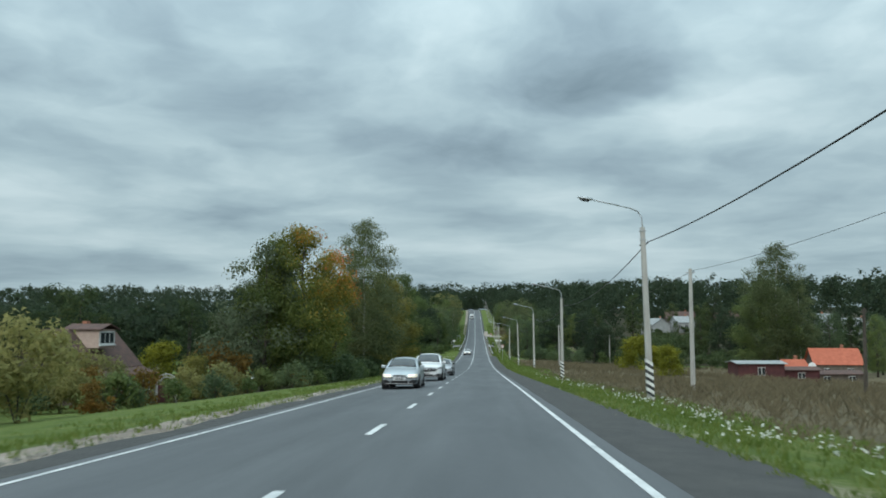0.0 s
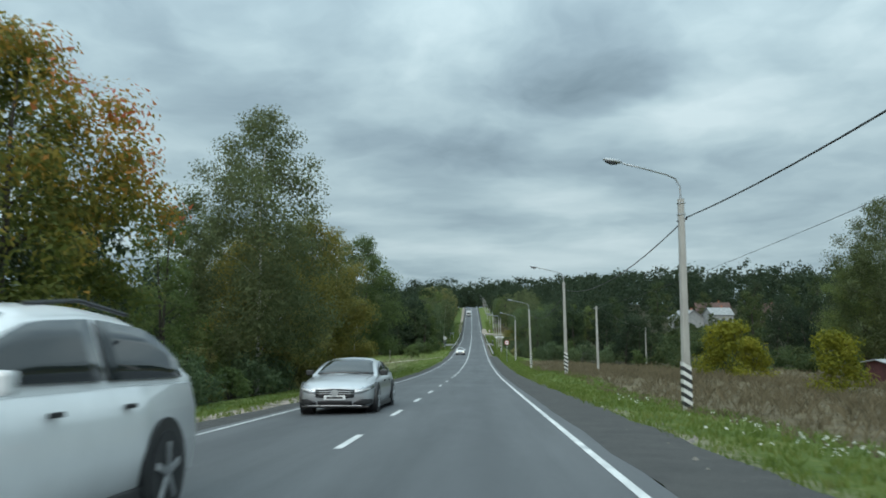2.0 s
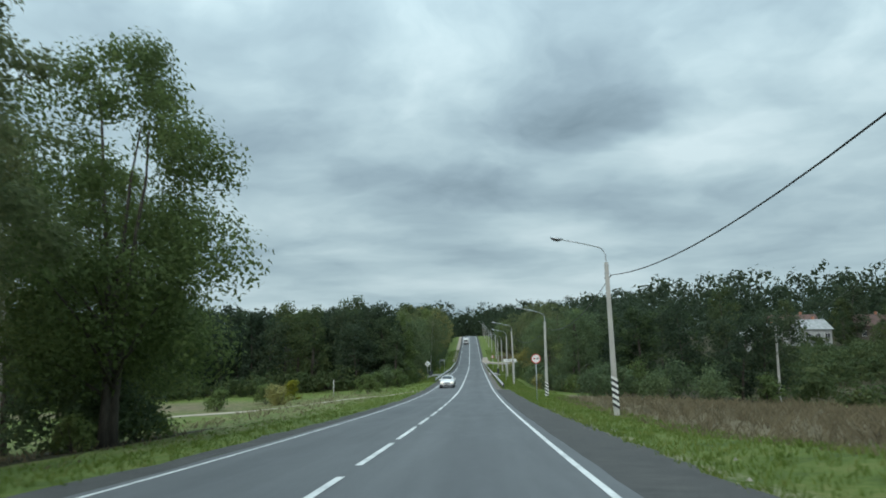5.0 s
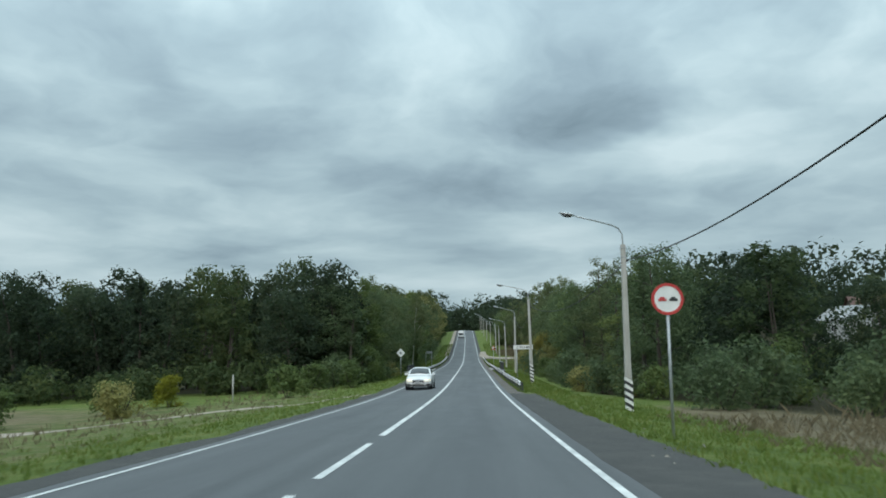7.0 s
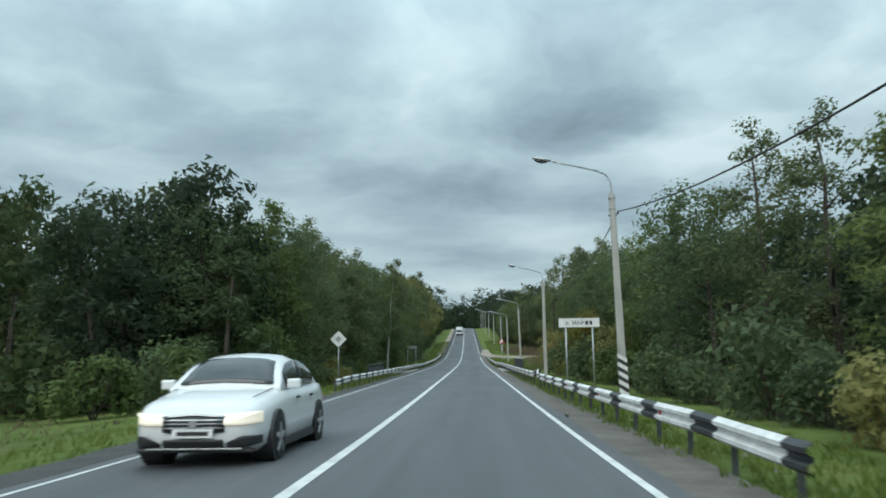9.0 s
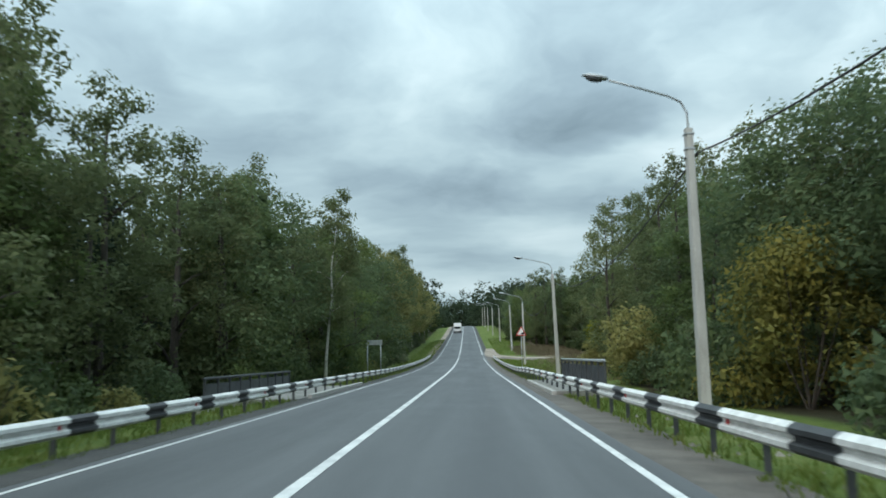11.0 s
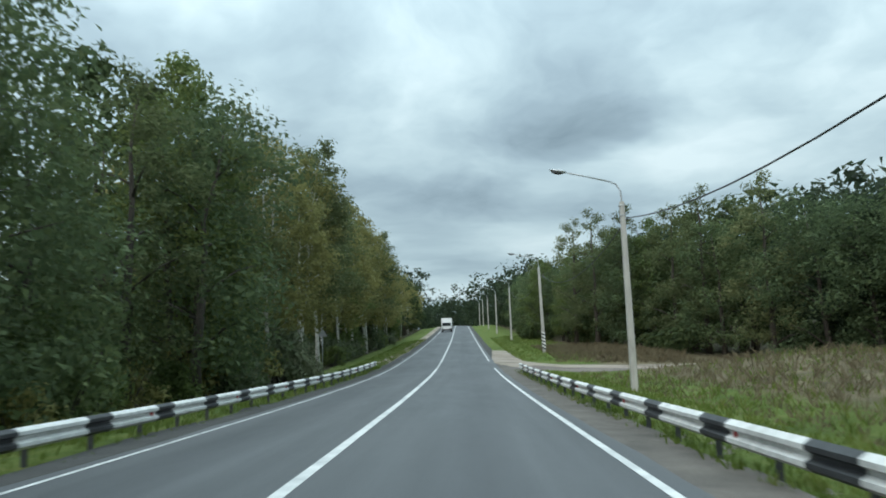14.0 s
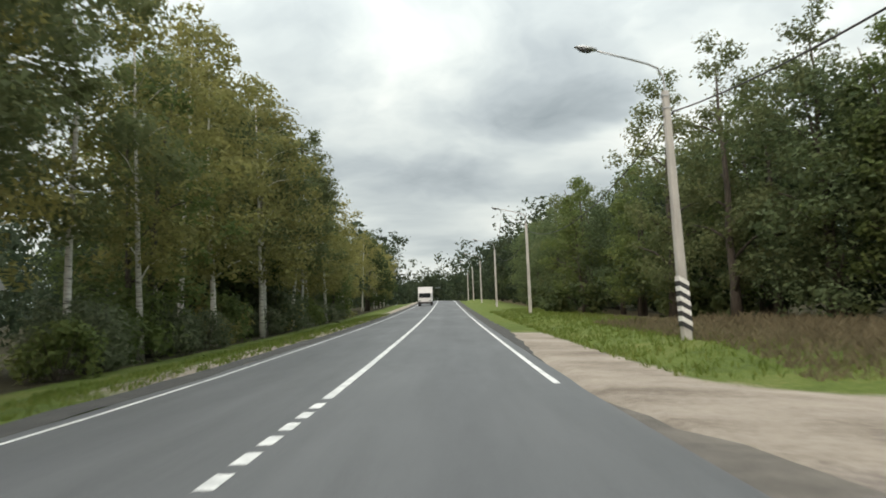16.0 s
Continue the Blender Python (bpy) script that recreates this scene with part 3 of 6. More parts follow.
start = tops[0] + Vector((0, -36, 1.8))
SAGS = [0.6, 0.62, 0.75, 0.95, 1.3, 1.1, 1.2, 1.3, 1.4, 1.5]
for k, (a, b_) in enumerate(zip([start] + tops, tops)):
    cable(a, b_, SAGS[min(k, 9)], 0.022, "overhead_cable", "black bundled cable sagging between lamp posts")


# plain posts that stand further out in the field, with a thin wire
def concrete_post(h, at, lean=0.0):
    y, u = at
    cp = empty("utility_post", Matrix.Translation((xc(y) + u, y, gz(u, y))) @ pose(0, 0, 0, 0, lean, 0))
    bm = bmesh.new()
    bmesh.ops.create_cone(bm, cap_ends=True, segments=8, radius1=0.15, radius2=0.10, depth=h + 0.4, matrix=Matrix.Translation((0, 0, h / 2 - 0.2)) @ Matrix.Rotation(radians(22.5), 4, "Z"))
    part("pole", bm, CONCRETE, cp)
    part("crossbar", box((0.5, 0.06, 0.06), (0, 0, h - 0.25), 0.01), STEEL, cp)
    part("insulator", tube([(0.2, 0, h - 0.22), (0.2, 0, h - 0.08)], [0.03, 0.02], 6), CABLE, cp)
    return tagged(cp, "plain grey concrete utility post in the field", "utility post", "utility posts in the field")


POSTS = [(7.0, 14.6, 7.2), (48.0, 14.2, 7.3), (131.0, 14.4, 7.0)]
wires = []
for y, u, h in POSTS:
    concrete_post(h, (y, u), random.uniform(-1, 0.5))
    wires.append(Vector((xc(y) + u + 0.2, y, gz(u, y) + h - 0.1)))
concrete_post(7.0, (197.0, 33.0))
wood = concrete_post(6.2, (60.0, 29.6), 1.0)
for ob in wood.children:
    ob.data.materials[0] = BARK
tagged(wood, "dark wooden pole standing in the dry field")
wires.append(Vector((xc(197) + 33.2, 197, gz(33, 197) + 6.9)))
for a, b_ in zip(wires, wires[1:]):
    cable(a, b_, 0.6, 0.010, "overhead_wire", "thin wire sagging between utility posts")


# ---------- guard rails ----------
W_SHAPE = [(0.0, 0.0), (0.03, 0.02), (0.075, 0.05), (0.075, 0.10), (0.01, 0.135), (0.01, 0.175), (0.075, 0.21), (0.075, 0.26), (0.03, 0.29), (0.0, 0.31)]


def guard_rail(u, y0, y1, facing, label, bent=None, phase=0.0, lift=0.0, drop=0.0, white=2.25, black=1.05):
    """A W-shaped beam on posts, in white and black lengths. facing: the way the beam bulges, towards the road."""
    gr = empty("guard_rail", Matrix.Translation((xc(y0) + u, y0, gz(u, y0))))
    o = gr.matrix_world.translation

    def at(y, side, h):
        yy = max(y, y0)
        e = 0.0
        if bent:
            e = 0.16 * math.exp(-((y - bent) / 1.1) ** 2)
        end = 0.35 * (1 - smooth(y0, y0 + 4, y)) 
        p = Vector((xc(yy) + u + facing * (side - e) , yy, zr(yy) + crown(u) - 0.06 + lift + h + 0.8 * e - 0.18 * end - drop * smooth(285, 300, yy)))
        return p - o

    y, k = y0 - phase, 0
    while y < y1 - 0.2:
        n = white if k % 2 == 0 else black
        a, c = max(y, y0), min(y + n, y1)
        y, k = y + n, k + 1
        if c - a < 0.15:
            continue
        vs, fs = [], []
        segs = 4 if bent and abs(a - bent) < 5 else 2
        m = len(W_SHAPE)
        for back in (0, 1):
            for j in range(segs + 1):
                yy = a + (c - a) * j / segs
                vs += [tuple(at(yy, s - 0.012 * back, 0.42 + h)) for s, h in W_SHAPE]
        for back in (0, 1):
            off = back * m * (segs + 1)
            for j in range(segs):
                for i in range(m - 1):
                    q = (off + j * m + i, off + j * m + i + 1, off + (j + 1) * m + i + 1, off + (j + 1) * m + i)
                    fs.append(q if back == 0 else q[::-1])
        link("beam_length", vs, fs, WHITE if k % 2 == 1 else BLACK, gr)
        if k % 4 == 1 and c - a > 1.8:
            p = at(c - 0.25, 0.03, 0.575)
            part("reflector", box((0.03, 0.05, 0.09), tuple(p), 0.008), RED, gr, "small red reflector")
    y = y0 + 0.6
    while y < y1:
        p = at(y, -0.09, 0.0)
        bm = box((0.012, 0.10, 1.1), (p.x, p.y, p.z + 0.15))
        box((0.08, 0.012, 1.1), (p.x, p.y - 0.05, p.z + 0.15), 0, bm)
        box((0.08, 0.06, 0.2), (p.x + 0.05 * facing, p.y, p.z + 0.57), 0, bm)
        part("post", bm, DARKSTEEL, gr)
        y += 2.0
    return tagged(gr, label, "guard rail")


guard_rail(4.9, 205.5, 353.5, -1, "black and white steel guard rail, dented near its start", bent=238.0, phase=2.7, lift=-0.01, drop=0.14)
guard_rail(-4.35, 234.0, 362.5, 1, "black and white steel guard rail beside the forest", phase=0.86, lift=-0.1, drop=0.05, white=2.03, black=0.9)


# ---------- trees ----------
def leaf_cloud(rng, clumps, per, size, squash=0.8, corners=4):
    """Leaves as small tilted blades, thick in each clump: centres and radii in clumps."""
    cs = np.array([c for c, r in clumps])
    rs = np.array([r for c, r in clumps])
    which = np.repeat(np.arange(len(clumps)), [max(4, int(per * (r / rs.mean()) ** 2)) for r in rs])
    n = len(which)
    d = rng.normal(size=(n, 3))
    d /= np.linalg.norm(d, axis=1)[:, None]
    rad = rs[which] * (0.2 + 0.95 * rng.random(n) ** 0.75)
    at = cs[which] + d * rad[:, None] * np.array([1, 1, squash])
    # leaves turn their faces outwards and a little up
    face_ = d + np.array([0, 0, 0.3]) + 0.42 * rng.normal(size=(n, 3))
    a = np.cross(face_, rng.normal(size=(n, 3)))
    a /= np.linalg.norm(a, axis=1)[:, None]
    b_ = np.cross(face_, a)
    b_ /= np.linalg.norm(b_, axis=1)[:, None]
    s = size * (0.6 + 0.8 * rng.random(n))[:, None]
    if corners == 3:
        return np.stack([at - a * s, at + a * s * 0.65 + b_ * s * 0.58, at + a * s * 0.75 - b_ * s * 0.52], 1).reshape(-1, 3)
    return np.stack([at - a * s, at + b_ * s * 0.5, at + a * s, at - b_ * s * 0.5], 1).reshape(-1, 3)


def leaf_mesh(name, quads, mat, corners=4):
    n = len(quads) // corners
    me = bpy.data.meshes.new(name)
    me.vertices.add(corners * n)
    me.vertices.foreach_set("co", quads.astype(np.float32).ravel())
    me.loops.add(corners * n)
    me.loops.foreach_set("vertex_index", np.arange(corners * n, dtype=np.int32))
    me.polygons.add(n)
    me.polygons.foreach_set("loop_start", np.arange(0, corners * n, corners, dtype=np.int32))
    me.update()
    me.materials.append(mat)
    return me


def tree(kind, seed, height, spread, bare, leaf_mat, bark, n_clumps, per, leaf, label, shape="oval", trunks=1, corners=4):
    """kind: name. bare: height of the trunk below the crown. spread: crown radius."""
    rng = np.random.default_rng(seed)
    ob = empty(kind)
    bm = bmesh.new()
    tips, leans = [], []
    for k in range(trunks):
        lean = rng.normal(size=2) * (0.055 if bark is BIRCHBARK else 0.035) * height * (1 if trunks == 1 else 1.1)
        foot = rng.normal(size=2) * (0.0 if trunks == 1 else 0.4)
        r0 = 0.018 * height ** 0.95 / (1 if trunks == 1 else 1.3) * (0.52 if bark is BIRCHBARK else 1.0)
        stem = []
        leans.append(lean + foot)
        for j in range(7):
            h = j / 6
            stem.append((foot[0] + lean[0] * h ** 1.4 + 0.12 * rng.normal() * h, foot[1] + lean[1] * h ** 1.4 + 0.12 * rng.normal() * h, -0.3 + ((0.9 if k == 0 else 0.78) * height + 0.3) * h))
        tube(stem, [r0 * (1.35 if j == 0 else 1 - 0.86 * j / 6) for j in range(7)], 8, bm)
        for i in range(9 if trunks == 1 else 5):
            h = bare / height + (0.86 - bare / height) * (i + rng.random()) / 9
            f = h * 6
            j = min(int(f), 5)
            p = Vector(stem[j]).lerp(Vector(stem[j + 1]), f - j)
            a = rng.random() * math.tau
            ln = spread * (0.55 + 0.4 * rng.random()) * (1.1 - 0.6 * h)
            q = p + Vector((math.cos(a) * ln, math.sin(a) * ln, ln * (0.35 + 0.6 * rng.random())))
            mid = p.lerp(q, 0.5) + Vector((0, 0, 0.12 * ln))
            rr = r0 * (0.34 if bark is BIRCHBARK else 0.42) * (1 - 0.6 * h)
            tube([p, mid, q], [rr, rr * 0.7, rr * 0.25], 5, bm)
            tips.append((q, ln))
    part("trunk", bm, bark, ob, "", True)
    clumps = []
    for i in range(n_clumps):
        h = (i + rng.random()) / n_clumps
        if shape == "oval":
            prof = math.sin(math.pi * (0.08 + 0.88 * h) ** 0.85) ** 0.7
        elif shape == "round":
            prof = math.sin(math.pi * (0.1 + 0.82 * h) ** 0.9) ** 0.45
        elif shape == "cone":
            prof = 1.02 - h
        else:
            prof = math.sqrt(max(0.0, 1 - h * h))
        a = rng.random() * math.tau
        rad = spread * prof * (0.25 + 0.72 * rng.random() ** 0.6) * (1 + 0.2 * math.sin(3 * a + seed))
        z = bare + (height - bare) * (0.03 + 0.95 * h)
        sz = spread * (0.2 + 0.18 * rng.random()) * (1.0 if shape != "cone" else 0.7) * (1 - 0.4 * h ** 3)
        if shape == "round":
            sz = spread * (0.27 + 0.16 * rng.random())
        if h > 0.8:
            # the crown's top leans with the stem
            rad *= 0.8
        off = np.mean(leans, 0) * (z / height) ** 1.4
        clumps.append(((math.cos(a) * rad + off[0], math.sin(a) * rad + off[1], z), sz))
    clumps += [((q.x, q.y, q.z), spread * 0.2) for q, ln in tips if bare * 0.8 < q.z < 0.84 * height]
    crown_ob = new("crown", leaf_mesh("crown", leaf_cloud(rng, clumps, per, leaf, 0.8, corners), leaf_mat, corners))
    crown_ob.parent = ob
    return tagged(ob, label, "tree" if shape != "bush" else "bush")


def bush(seed, height, spread, mat, label, n=16, per=110, leaf=0.13):
    rng = np.random.default_rng(seed)
    ob = empty("bush")
    bm = bmesh.new()
    for i in range(7):
        a = rng.random() * math.tau
        tube([(0, 0, -0.1), (math.cos(a) * spread * 0.3, math.sin(a) * spread * 0.3, height * 0.45), (math.cos(a) * spread * 0.5, math.sin(a) * spread * 0.5, height * 0.8)], [0.035, 0.02, 0.008], 5, bm)
    part("stem", bm, BARK, ob)
    clumps = []
    for i in range(n):
        h = rng.random()
        a = rng.random() * math.tau
        r = spread * math.sqrt(max(0.05, 1 - (h * 0.95) ** 2)) * rng.random() ** 0.5 * 0.8
        clumps.append(((math.cos(a) * r, math.sin(a) * r, height * (0.12 + 0.75 * h)), spread * (0.24 + 0.18 * rng.random())))
    c = new("crown", leaf_mesh("crown", leaf_cloud(rng, clumps, per, leaf, 0.8, 3), mat, 3))
    c.parent = ob
    return tagged(ob, label, "bush")


def place(ob, u, y, turn=0.0, size=1.0, sink=0.1, wide=1.0):
    m = Matrix.Translation((xc(y) + u, y, gz(u, y) - sink)) @ Matrix.Rotation(turn, 4, "Z")
    s = (size * wide, size * wide, size)
    if ob.get("placed"):
        c = copy_thing(ob, m)
        c.scale = s
        c.matrix_basis = m @ Matrix.Diagonal((*s, 1))
        return c
    ob["placed"] = 1
    ob.matrix_world = m @ Matrix.Diagonal((*s, 1))
    return ob


maple = tree("maple_tree", 11, 13.0, 4.6, 1.8, LEAF_MAPLE, BARK, 66, 430, 0.112, "maple turning orange and red above green lower boughs", corners=3)
silver = tree("willow_tree", 16, 12.0, 4.6, 1.6, LEAF_SILVER, BARK, 46, 130, 0.14, "loose silver-green tree beside the maple", "oval", 2)
tall_green = tree("poplar_tree", 12, 20.0, 5.4, 2.6, LEAF_BIRCH, BIRCHBARK, 96, 400, 0.108, "tall grey-green roadside tree with open crown", "oval", corners=3)
gold = tree("linden_tree", 13, 14.0, 5.2, 1.0, LEAF_GOLD, BARK, 66, 420, 0.118, "broad tree with olive and golden autumn leaves", corners=3)
birch = tree("birch_tree", 14, 18.0, 3.4, 5.0, LEAF_BIRCH, BIRCHBARK, 60, 130, 0.135, "birch with white trunk and thin hanging foliage", corners=3)
willow = tree("alder_tree", 15, 17.0, 5.4, 2.6, LEAF_GREEN, BARK, 84, 400, 0.115, "large green tree with several dark stems", "oval", 3, corners=3)
forest_a = tree("forest_tree", 21, 15.0, 4.0, 1.0, LEAF_DARK, BARK, 60, 115, 0.15, "dark green broadleaf tree at the forest edge", "round", corners=3)
forest_b = tree("forest_tree", 22, 17.0, 3.8, 1.6, LEAF_GREEN, BARK, 62, 115, 0.15, "green broadleaf tree at the forest edge", "oval", 2, corners=3)
forest_c = tree("birch_tree", 23, 17.5, 3.3, 3.4, LEAF_OLIVE, BIRCHBARK, 48, 105, 0.132, "birch with yellowing leaves at the forest edge", corners=3)
forest_d = tree("spruce_tree", 24, 16.0, 3.0, 0.6, LEAF_DARK, BARK, 70, 56, 0.19, "dark conical spruce among broadleaf trees", "cone", corners=3)
forest_e = tree("aspen_tree", 25, 18.0, 3.4, 2.0, LEAF_BIRCH, BARK, 54, 100, 0.138, "grey-green aspen with airy top at the forest edge", "oval", corners=3)
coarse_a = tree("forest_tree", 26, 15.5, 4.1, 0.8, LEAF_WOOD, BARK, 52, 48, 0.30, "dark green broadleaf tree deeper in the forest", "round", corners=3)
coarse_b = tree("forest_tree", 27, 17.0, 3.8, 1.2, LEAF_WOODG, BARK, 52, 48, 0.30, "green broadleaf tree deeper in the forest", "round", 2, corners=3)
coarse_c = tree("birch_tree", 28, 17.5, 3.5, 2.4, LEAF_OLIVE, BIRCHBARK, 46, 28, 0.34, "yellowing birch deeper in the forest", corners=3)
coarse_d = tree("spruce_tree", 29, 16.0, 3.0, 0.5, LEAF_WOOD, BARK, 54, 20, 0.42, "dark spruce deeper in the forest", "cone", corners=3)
thicket = bush(31, 3.6, 2.6, LEAF_DARK, "dense dark green thicket under the trees", 22, 70, 0.165)
thicket_o = bush(32, 2.8, 2.1, LEAF_OLIVE, "olive bush turning yellow beside the road", 18, 72, 0.15)
thicket_g = bush(33, 2.6, 2.1, LEAF_GREEN, "green bush on the verge", 18, 72, 0.15)
yellow_bush = bush(34, 5.6, 3.0, LEAF_YELLOW, "rounded yellow-green bush in the dry field", 28, 130, 0.17)
rust_bush = bush(35, 3.2, 2.2, LEAF_RUST, "rust-coloured bush turning in autumn", 18, 72, 0.15)
olive_tall = bush(36, 6.0, 3.2, LEAF_OLIVE, "tall olive shrub filling the roadside clump", 30, 90, 0.17)
green_tall = bush(37, 6.0, 3.2, LEAF_GREEN, "tall green shrub filling the roadside clump", 30, 90, 0.17)
thicket_s = bush(39, 3.4, 2.5, LEAF_SILVER, "grey-green willow bush under the birches", 22, 88, 0.15)
gold_bush = bush(38, 5.4, 3.0, LEAF_GOLD, "broad golden-olive bush behind the guard rail", 34, 230, 0.1)

random.seed(8)


def spin():
    return random.random() * 6.28


# clump of trees beside the first half of the road
place(maple, -14.8, 73.0, 0, 1.14)
place(silver, -18.0, 71.0, 0, 1.12)
place(tall_green, -12.8, 99.0)
place(gold, -12.7, 113.5, 0, 1.0)
place(willow, -12.8, 144.0)
for u, y, kind, size in [(-14.0, 86, forest_b, 0.62), (-20, 84, coarse_b, 0.8), (-19, 100, birch, 0.8), (-21, 93, coarse_a, 0.9), (-12.0, 123, forest_c, 0.85), (-18, 122, coarse_b, 0.85),
                         (-11.5, 132, birch, 0.75), (-15.0, 136, birch, 0.82), (-17.5, 140, birch, 0.85), (-13.5, 128, birch, 0.7), (-20.5, 149, birch, 0.9), (-24, 155, coarse_b, 0.9), (-28, 130, coarse_a, 0.9),
                         (-28, 108, coarse_a, 0.9), (-16, 150, willow, 0.8), (-19, 112, tall_green, 0.75)]:
    place(kind, u, y, spin(), size)
for i in range(18):
    y = 76 + i * 2.3
    place(random.choice([green_tall, olive_tall, green_tall]), -14.5 - random.random() * 5, y, spin(), random.uniform(0.6, 1.0))
for i in range(44):
    y = 64 + i * 2.05
    place(random.choice([thicket, thicket_g, thicket_o, rust_bush, thicket, thicket_g]), -11.6 - random.random() * 4 - 1.5 * smooth(118, 130, y), y, spin(), random.uniform(0.45, 0.95))
# gardens before the clump
for i in range(34):
    y = 16 + random.random() * 50
    place(random.choice([thicket_g, thicket_o, rust_bush, thicket, olive_tall]), -18.5 - random.random() * 26, y, spin(), random.uniform(0.6, 1.15))
place(yellow_bush, -32.2, 84, 1.0, 1.05)
for u, y, k, s_ in ((-25.5, 54, olive_tall, 0.45), (-28.5, 52, green_tall, 0.4), (-31, 51, olive_tall, 0.42), (-23.5, 59, rust_bush, 0.9), (-20.5, 60, olive_tall, 0.5), (-18.5, 63, thicket_o, 1.0),
                    (-17.5, 58, thicket, 0.6), (-19.5, 55.5, thicket_g, 0.7), (-22, 66, gold_bush, 0.75), (-19.0, 67, rust_bush, 1.2), (-16.2, 66, thicket_g, 0.8), (-16.0, 61, thicket_g, 0.5), (-34, 56, gold_bush, 0.9), (-21.5, 53, thicket, 0.5)):
    place(k, u, y, spin(), s_)
for u, y, s_ in ((54, 262, 0.5), (80, 272, 0.4), (87, 282, 0.5)):
    place(random.choice([coarse_a, coarse_b]), u, y, spin(), s_)
for u, y, s_ in ((-62, 108, 0.8), (-67, 104, 0.86), (-72, 110, 0.82), (-57, 116, 0.62), (-79, 106, 0.8)):
    place(random.choice([coarse_a, coarse_b]), u, y, spin(), s_)
place(gold, -16.0, 107.5, 2.2, 0.95)
place(gold, -11.6, 119.5, 4.0, 0.72)
place(olive_tall, -12.3, 106.0, 1.0, 1.15)
place(rust_bush, -25.2, 80, 2.0, 1.75)
place(olive_tall, -30, 44, 2.0, 1.0)
place(green_tall, -34, 50, 2.0, 1.0)
place(thicket_g, -22.5, 52, 2.0, 1.0)
for u, y, s in [(-52, 62, 0.75), (-62, 75, 0.85), (-48, 98, 0.8), (-66, 92, 0.9), (-40, 112, 0.75), (-58, 110, 0.9), (-74, 104, 0.9)]:
    place(random.choice([coarse_a, coarse_b]), u, y, spin(), s)
# field beside the lamp posts
place(yellow_bush, 25, 122, 0, 1.0)
place(yellow_bush, 24, 97, 2, 0.72)
place(yellow_bush, 29, 128, 4, 0.8)
for u, y, s, k in [(63, 170, 1.4, tall_green), (69, 173, 1.1, birch), (61, 171, 1.15, willow), (66, 182, 1.0, forest_a), (78, 180, 0.9, forest_a), (86, 176, 0.8, forest_b), (92, 186, 0.9, forest_a)]:
    place(k, u, y, spin(), s)
scrub = []
for i in range(60):
    u = 30 + random.random() * 95
    scrub.append((u, 190 + random.random() * 34 - 0.25 * (u - 30), random.uniform(2.2, 4.2)))
for i in range(34):
    u = 30 + i * 3.3 + random.uniform(-1.5, 1.5)
    if 38 < u < 62:
        continue
    place(random.choice([coarse_a, coarse_a, coarse_b, coarse_d]), u, 222 + random.uniform(-8, 12), spin(), random.uniform(0.62, 0.82))
# meadow bushes
for u, y, k, s in [(-23.2, 221.0, yellow_bush, 0.5), (-12.2, 216, thicket_g, 1.0), (-22, 209, thicket_o, 0.95), (-25, 214, thicket_g, 1.0), (-9.4, 230, thicket_g, 1.05), (-11.5, 233, thicket, 0.9), (-13, 229, thicket_g, 1.0), (-28, 204, thicket_g, 1.0)]:
    place(k, u, y, spin(), s)
# forest edges
random.seed(21)
y = 238.0
while y < 470:
    warm = smooth(340, 362, y)
    pool = [forest_a, forest_a, forest_b, forest_e, forest_b, forest_d] if random.random() > warm else [forest_c, forest_c, forest_c, forest_b, birch]
    deep = [coarse_a, coarse_a, coarse_b, coarse_d] if random.random() > warm else [coarse_c, coarse_c, coarse_b]
    for row in range(2):
        if row and 332 < y < 402 and random.random() < 0.8:
            continue
        if (abs(y - 275.5) > 5 and abs(y - 296.5) > 3.6) or row:
            place(random.choice(pool if row == 0 else deep), -10.2 - row * 5 - random.random() * 3, y + random.uniform(-1.6, 1.6), spin(), (random.uniform(0.76, 0.94) + 0.08 * row * smooth(300, 330, y)) * (0.78 + 0.12 * smooth(256, 263, y) - 0.02 * smooth(290, 300, y) + 0.24 * smooth(325, 350, y) - 0.36 * smooth(436, 442, y)), 0.1, 1.2)
    y += 4.0
for i in range(38):
    u = -20 - i * 3.4
    place(random.choice([coarse_a, coarse_b]), u + random.uniform(-1, 1), 254 + 0.12 * abs(u) + random.uniform(-3, 5), spin(), random.uniform(0.82, 0.95))
for i in range(44):
    u = -14 - i * 3.0
    place(random.choice([coarse_a, coarse_a, coarse_b, coarse_d]), u + random.uniform(-1, 1), 240 + 0.12 * abs(u) + random.uniform(-5, 9), spin(), random.uniform(0.72, 0.86) + (0.16 if 9 < i < 14 else 0))
random.seed(22)
y = 207.0
while y < 472:
    edge = 13.2 if y < 292 else 34 - 15 * smooth(340, 392, y) - 6 * smooth(392, 425, y)
    big = 0.71 if y < 257 else (0.78 if y < 292 else (0.78 + 0.14 * smooth(345, 365, y) if y < 412 else 0.8))
    for row in range(2):
        if abs(y - 275.5) > 3.2 or row:
            place(random.choice([forest_a, forest_a, forest_b, forest_e, forest_d] if row == 0 else [coarse_a, coarse_a, coarse_b, coarse_d]), edge + row * 5 + random.random() * 3, y + random.uniform(-1.6, 1.6), spin(), random.uniform(0.8, 0.95) * big, 0.1, 1.22)
    y += 4.2
random.seed(23)
for i in range(92):
    y = 239 + i * 2.3
    if 367 < y < 379:
        continue
    place(random.choice([thicket, thicket, thicket_g, green_tall, thicket_o] if y < 335 else [thicket_s, thicket_s, thicket_g, thicket_o]), -8.4 - random.random() * 3.2 - 1.6 * smooth(345, 360, y) - (2.6 if 285 < y < 300 else 0), y, spin(), random.uniform(0.45, 0.85) * (1 + 0.45 * smooth(335, 345, y)))
